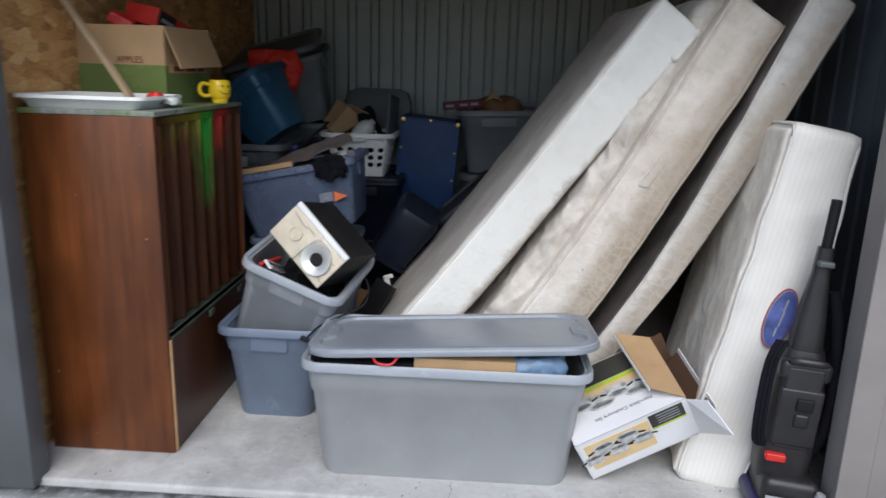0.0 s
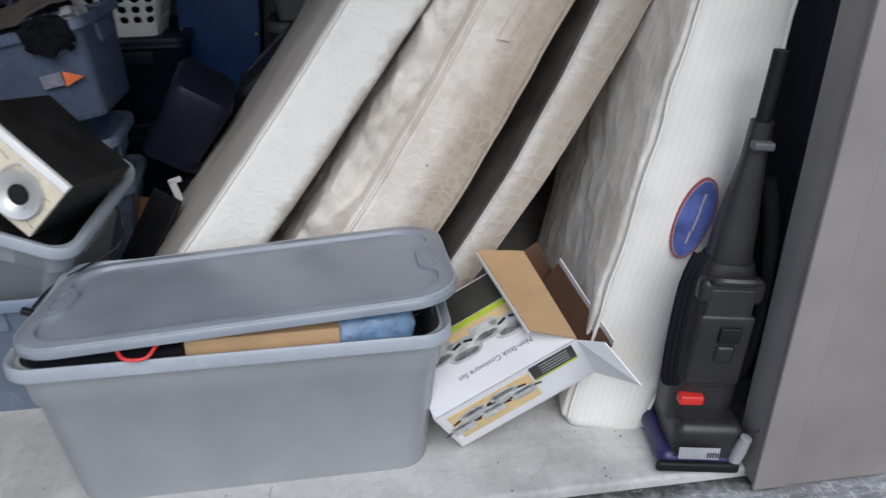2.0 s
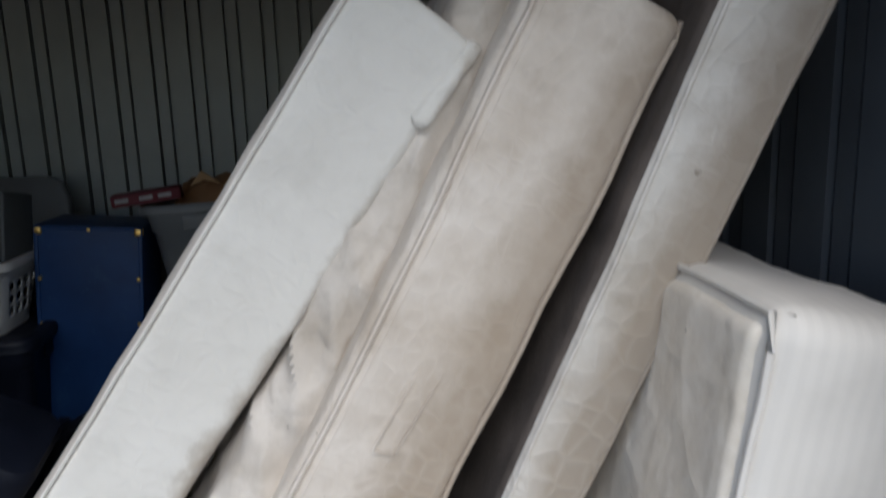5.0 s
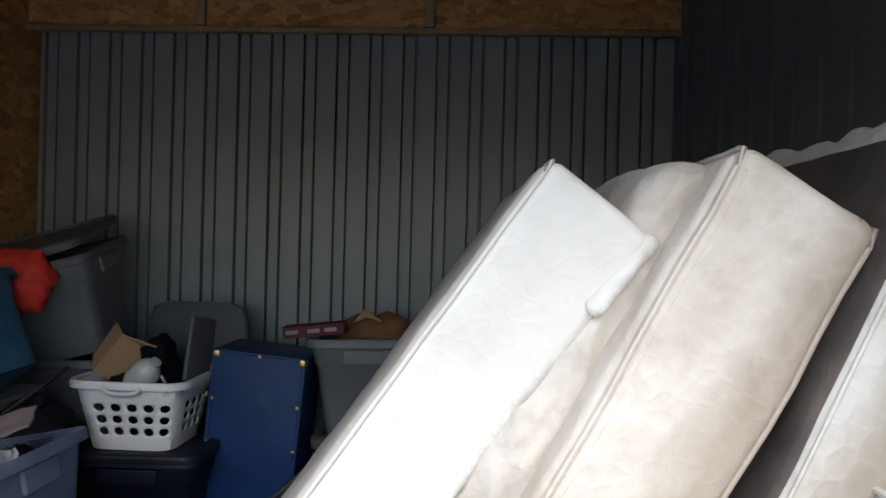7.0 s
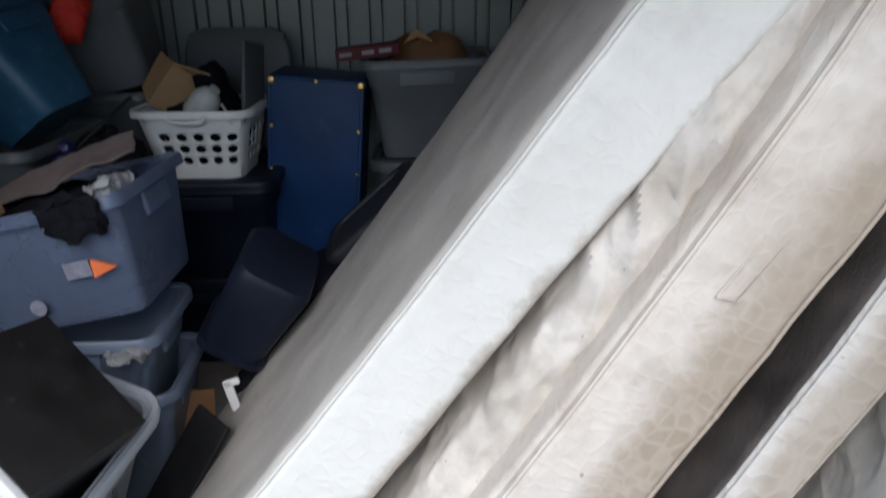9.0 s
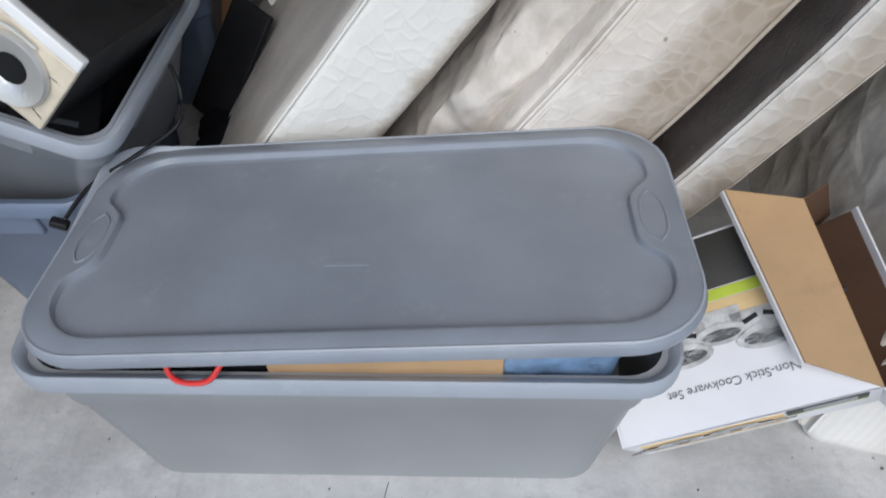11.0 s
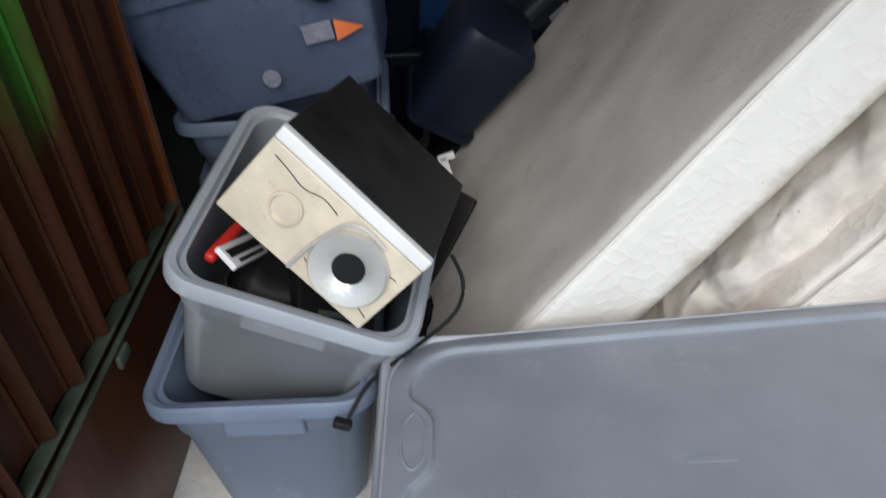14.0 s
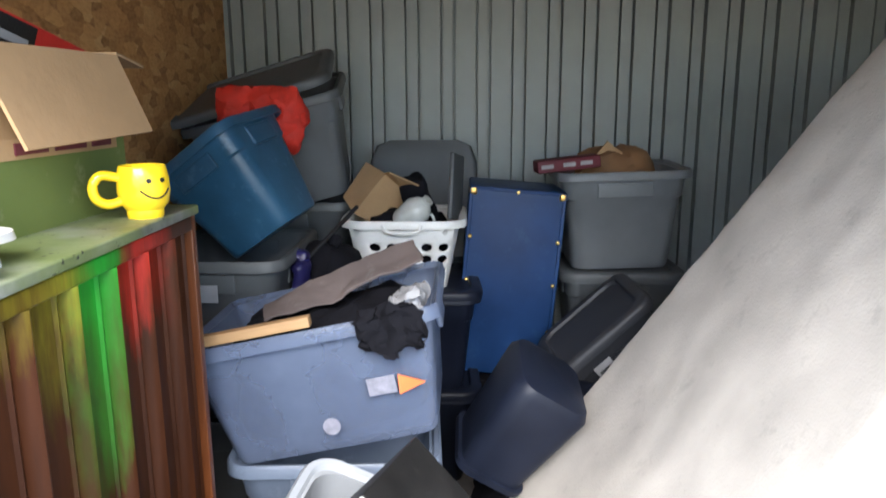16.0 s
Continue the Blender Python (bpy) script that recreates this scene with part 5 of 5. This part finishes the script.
part("print_stripe", soft_box((A - 0.02, 0.02, 0.0016), 0.0006, at=(A / 2, B - 0.117, C + 0.0002)), M_LIME, kb)
part("print_field", soft_box((A - 0.02, 0.035, 0.0016), 0.0006, at=(A / 2, B - 0.146, C + 0.0002)), M_PEACH, kb)


def pot(x, z, s, m):
    """One printed saucepan: body, lid and handles as flat shapes."""
    g = part("printed_pot", soft_box((0.05 * s, 0.0012, 0.026 * s), 0.0005, m=m @ pose(x, 0, z)), M_PRINTGREY, kb)
    part("printed_lid", lathe([(0.0005, 0), (0.026 * s, 0), (0.026 * s, 0.0012), (0.0005, 0.0012)], 18, m @ pose(x, -0.001, z + 0.026 * s, 90) @ Matrix.Diagonal((1, 0.42, 1, 1))), M_PRINTGREY, g)
    part("printed_shade", lathe([(0.0005, 0), (0.020 * s, 0), (0.020 * s, 0.0006), (0.0005, 0.0006)], 18, m @ pose(x, -0.0016, z + 0.027 * s, 90) @ Matrix.Diagonal((1, 0.30, 1, 1))), M_MIDGREY, g)
    for q in (-1, 1):
        part("printed_handle", soft_box((0.016 * s, 0.0012, 0.005 * s), 0.0004, m=m @ pose(x + q * 0.031 * s, -0.0006, z + 0.016 * s, 0, q * 18, 0)), M_INK, g)


M_PRINTGREY = plain("silver_print", (0.48, 0.48, 0.47), 0.45, 0, 0.35, 40.0)
front_print = pose(0, -0.0024, 0)
for k in range(5):
    pot(0.045 + 0.048 * k, 0.072 + 0.03 * (k % 2) + 0.003 * k, 1.4 + 0.25 * (k % 2), front_print)
upper_print = pose(A, 0.38, C + 0.0024, 0, 0, 180) @ pose(0, 0, 0, -90, 0, 0)
for k in range(5):
    pot(0.06 + 0.072 * k, 0.185 + 0.014 * (k % 2), 1.7 + 0.3 * (k % 2), upper_print)
lettering("Non-Stick Cookware Set", 0.022, M_MIDGREY, kb, pose(0.33, 0.075, C + 0.0008, 0, 0, 180))

# ---- upright vacuum cleaner ----
M_VAC = plain("charcoal_plastic", (0.021, 0.0195, 0.021), 0.42, 0, 0.3, 7.0, 0.1, scuff=(0.045, 0.043, 0.045))
vc = thing("vacuum_cleaner", "black upright vacuum cleaner with purple base by the door jamb", "vacuum cleaner", pose(1.335, 0.13, 0, 0, 3, -8))
part("base", soft_box((0.21, 0.27, 0.06), 0.028, (4, 4, 2), 3, at=(0, 0.01, 0)), M_PURPLE, vc, "dark purple nozzle base")
part("base_top", soft_box((0.19, 0.24, 0.13), 0.03, (3, 3, 2), 3, at=(0.02, 0.0, 0.02)), M_VAC, vc)
part("bumper", soft_box((0.225, 0.02, 0.03), 0.008, at=(0, -0.13, 0.01)), M_BLACK, vc)
part("canister", loft([round_ring(0.17, 0.15, 0.05, 0.12), round_ring(0.18, 0.16, 0.05, 0.2), round_ring(0.17, 0.15, 0.05, 0.42), round_ring(0.15, 0.135, 0.05, 0.55), round_ring(0.12, 0.11, 0.045, 0.60)]), M_VAC, vc)
part("canister_panel", soft_box((0.12, 0.02, 0.30), 0.01, at=(0.0, -0.072, 0.25)), M_VAC, vc)
part("latch", soft_box((0.05, 0.03, 0.05), 0.01, at=(0.01, -0.082, 0.34)), M_VAC, vc)
part("carry_handle", tube(smooth_path([(-0.05, -0.05, 0.56), (-0.045, -0.09, 0.575), (0.045, -0.09, 0.575), (0.05, -0.05, 0.56)], 5), 0.012, 8), M_VAC, vc)
part("neck", loft([round_ring(0.11, 0.10, 0.04, 0.58), round_ring(0.095, 0.08, 0.035, 0.70), round_ring(0.055, 0.05, 0.02, 0.86), round_ring(0.05, 0.045, 0.018, 0.95)]), M_VAC, vc)
part("handle_tube", tube([(0, 0, 0.93), (0.0, -0.002, 1.0), (0.0, -0.004, 1.11)], 0.017, 12), M_BLACK, vc)
part("clip", soft_box((0.05, 0.03, 0.02), 0.006, at=(0, -0.03, 0.89)), M_DGREY, vc)
part("pedal", soft_box((0.065, 0.03, 0.028), 0.006, at=(-0.045, -0.085, 0.205)), M_REDPL, vc, "red foot pedal")
rl = part("rating_label", soft_box((0.11, 0.003, 0.035), 0.001, m=pose(-0.01, -0.142, 0.062, -8)), M_GREYCARD, vc, "silver rating label")
for k in range(3):
    x = -0.115 + 0.014 * k
    part("cord", tube(smooth_path([(x + 0.02, -0.03, 0.62), (x - 0.01, -0.06, 0.55), (x - 0.015, -0.07, 0.40), (x - 0.005, -0.065, 0.27), (x + 0.02, -0.05, 0.24)], 6), 0.008, 8), M_SOFTBLACK, vc)
part("hose", tube(smooth_path([(0.08, 0.02, 0.16), (0.115, -0.01, 0.3), (0.11, -0.02, 0.5), (0.09, 0.0, 0.68), (0.06, 0.02, 0.8)], 8), 0.02, 10), M_SOFTBLACK, vc)
part("shoulder", soft_box((0.165, 0.05, 0.07), 0.02, (3, 2, 2), 3, at=(0.0, -0.055, 0.50)), M_VAC, vc, "rounded shoulder over the dust bag door")
part("dust_door", soft_box((0.14, 0.02, 0.21), 0.012, (2, 1, 3), 2, at=(0.0, -0.078, 0.265)), M_VAC, vc)
part("door_catch", soft_box((0.055, 0.012, 0.045), 0.005, at=(0.012, -0.092, 0.40)), M_BLACK, vc)
part("attachment_tool", lathe([(0.0005, 0), (0.017, 0), (0.019, 0.05), (0.015, 0.10), (0.0005, 0.102)], 14, pose(0.10, -0.115, 0.03, 8, 6)), M_GREYCARD, vc, "small cloudy grey attachment tool")
for k in range(5):
    part("label_bar", soft_box((0.003, 0.001, 0.016), 0.0004, m=pose(0.012 + 0.007 * k, -0.146, 0.070, -8)), M_INK, vc)
part("side_wire", tube(smooth_path([(0.11, -0.09, 0.10), (0.14, -0.13, 0.16), (0.15, -0.12, 0.26), (0.12, -0.06, 0.33)], 6), 0.0025, 6), M_DGREY, vc)


# ---- small things on the ground ----
cd = thing("power_cord", "thin black cord lying on the apron", "cord", pose(-0.03, 0.015, -0.026))
part("cord", tube(smooth_path([(-0.75, -0.35, 0), (-0.52, -0.10, 0), (-0.30, -0.035, 0.004), (-0.10, -0.06, 0.004), (0.02, -0.16, 0), (0.1, -0.3, 0)], 8), 0.004, 8), M_BLACK, cd)
ck = thing("floor_crack", "hairline crack in the concrete floor", "crack", pose(0, 0, 0.0), kind="structure")
part("crack", tube([(0.178, 0.13, 0.0), (0.172, 0.10, 0.0), (0.180, 0.07, 0.0), (0.170, 0.035, 0.0), (0.172, 0.002, 0.0)], 0.0009, 5), M_DGREY, ck)
rng = random.Random(4)
bm = bmesh.new()
for k in range(90):
    x, y, s = rng.uniform(-1.25, 1.4), rng.uniform(0.01, 0.6) ** 1.4, rng.uniform(0.001, 0.0035)
    bmesh.ops.create_icosphere(bm, subdivisions=1, radius=s, matrix=Matrix.Translation((x, y, s * 0.4)))
tagged(part("grit", bm, M_DGREY), "loose grit on the concrete floor", "grit", kind="stuff")
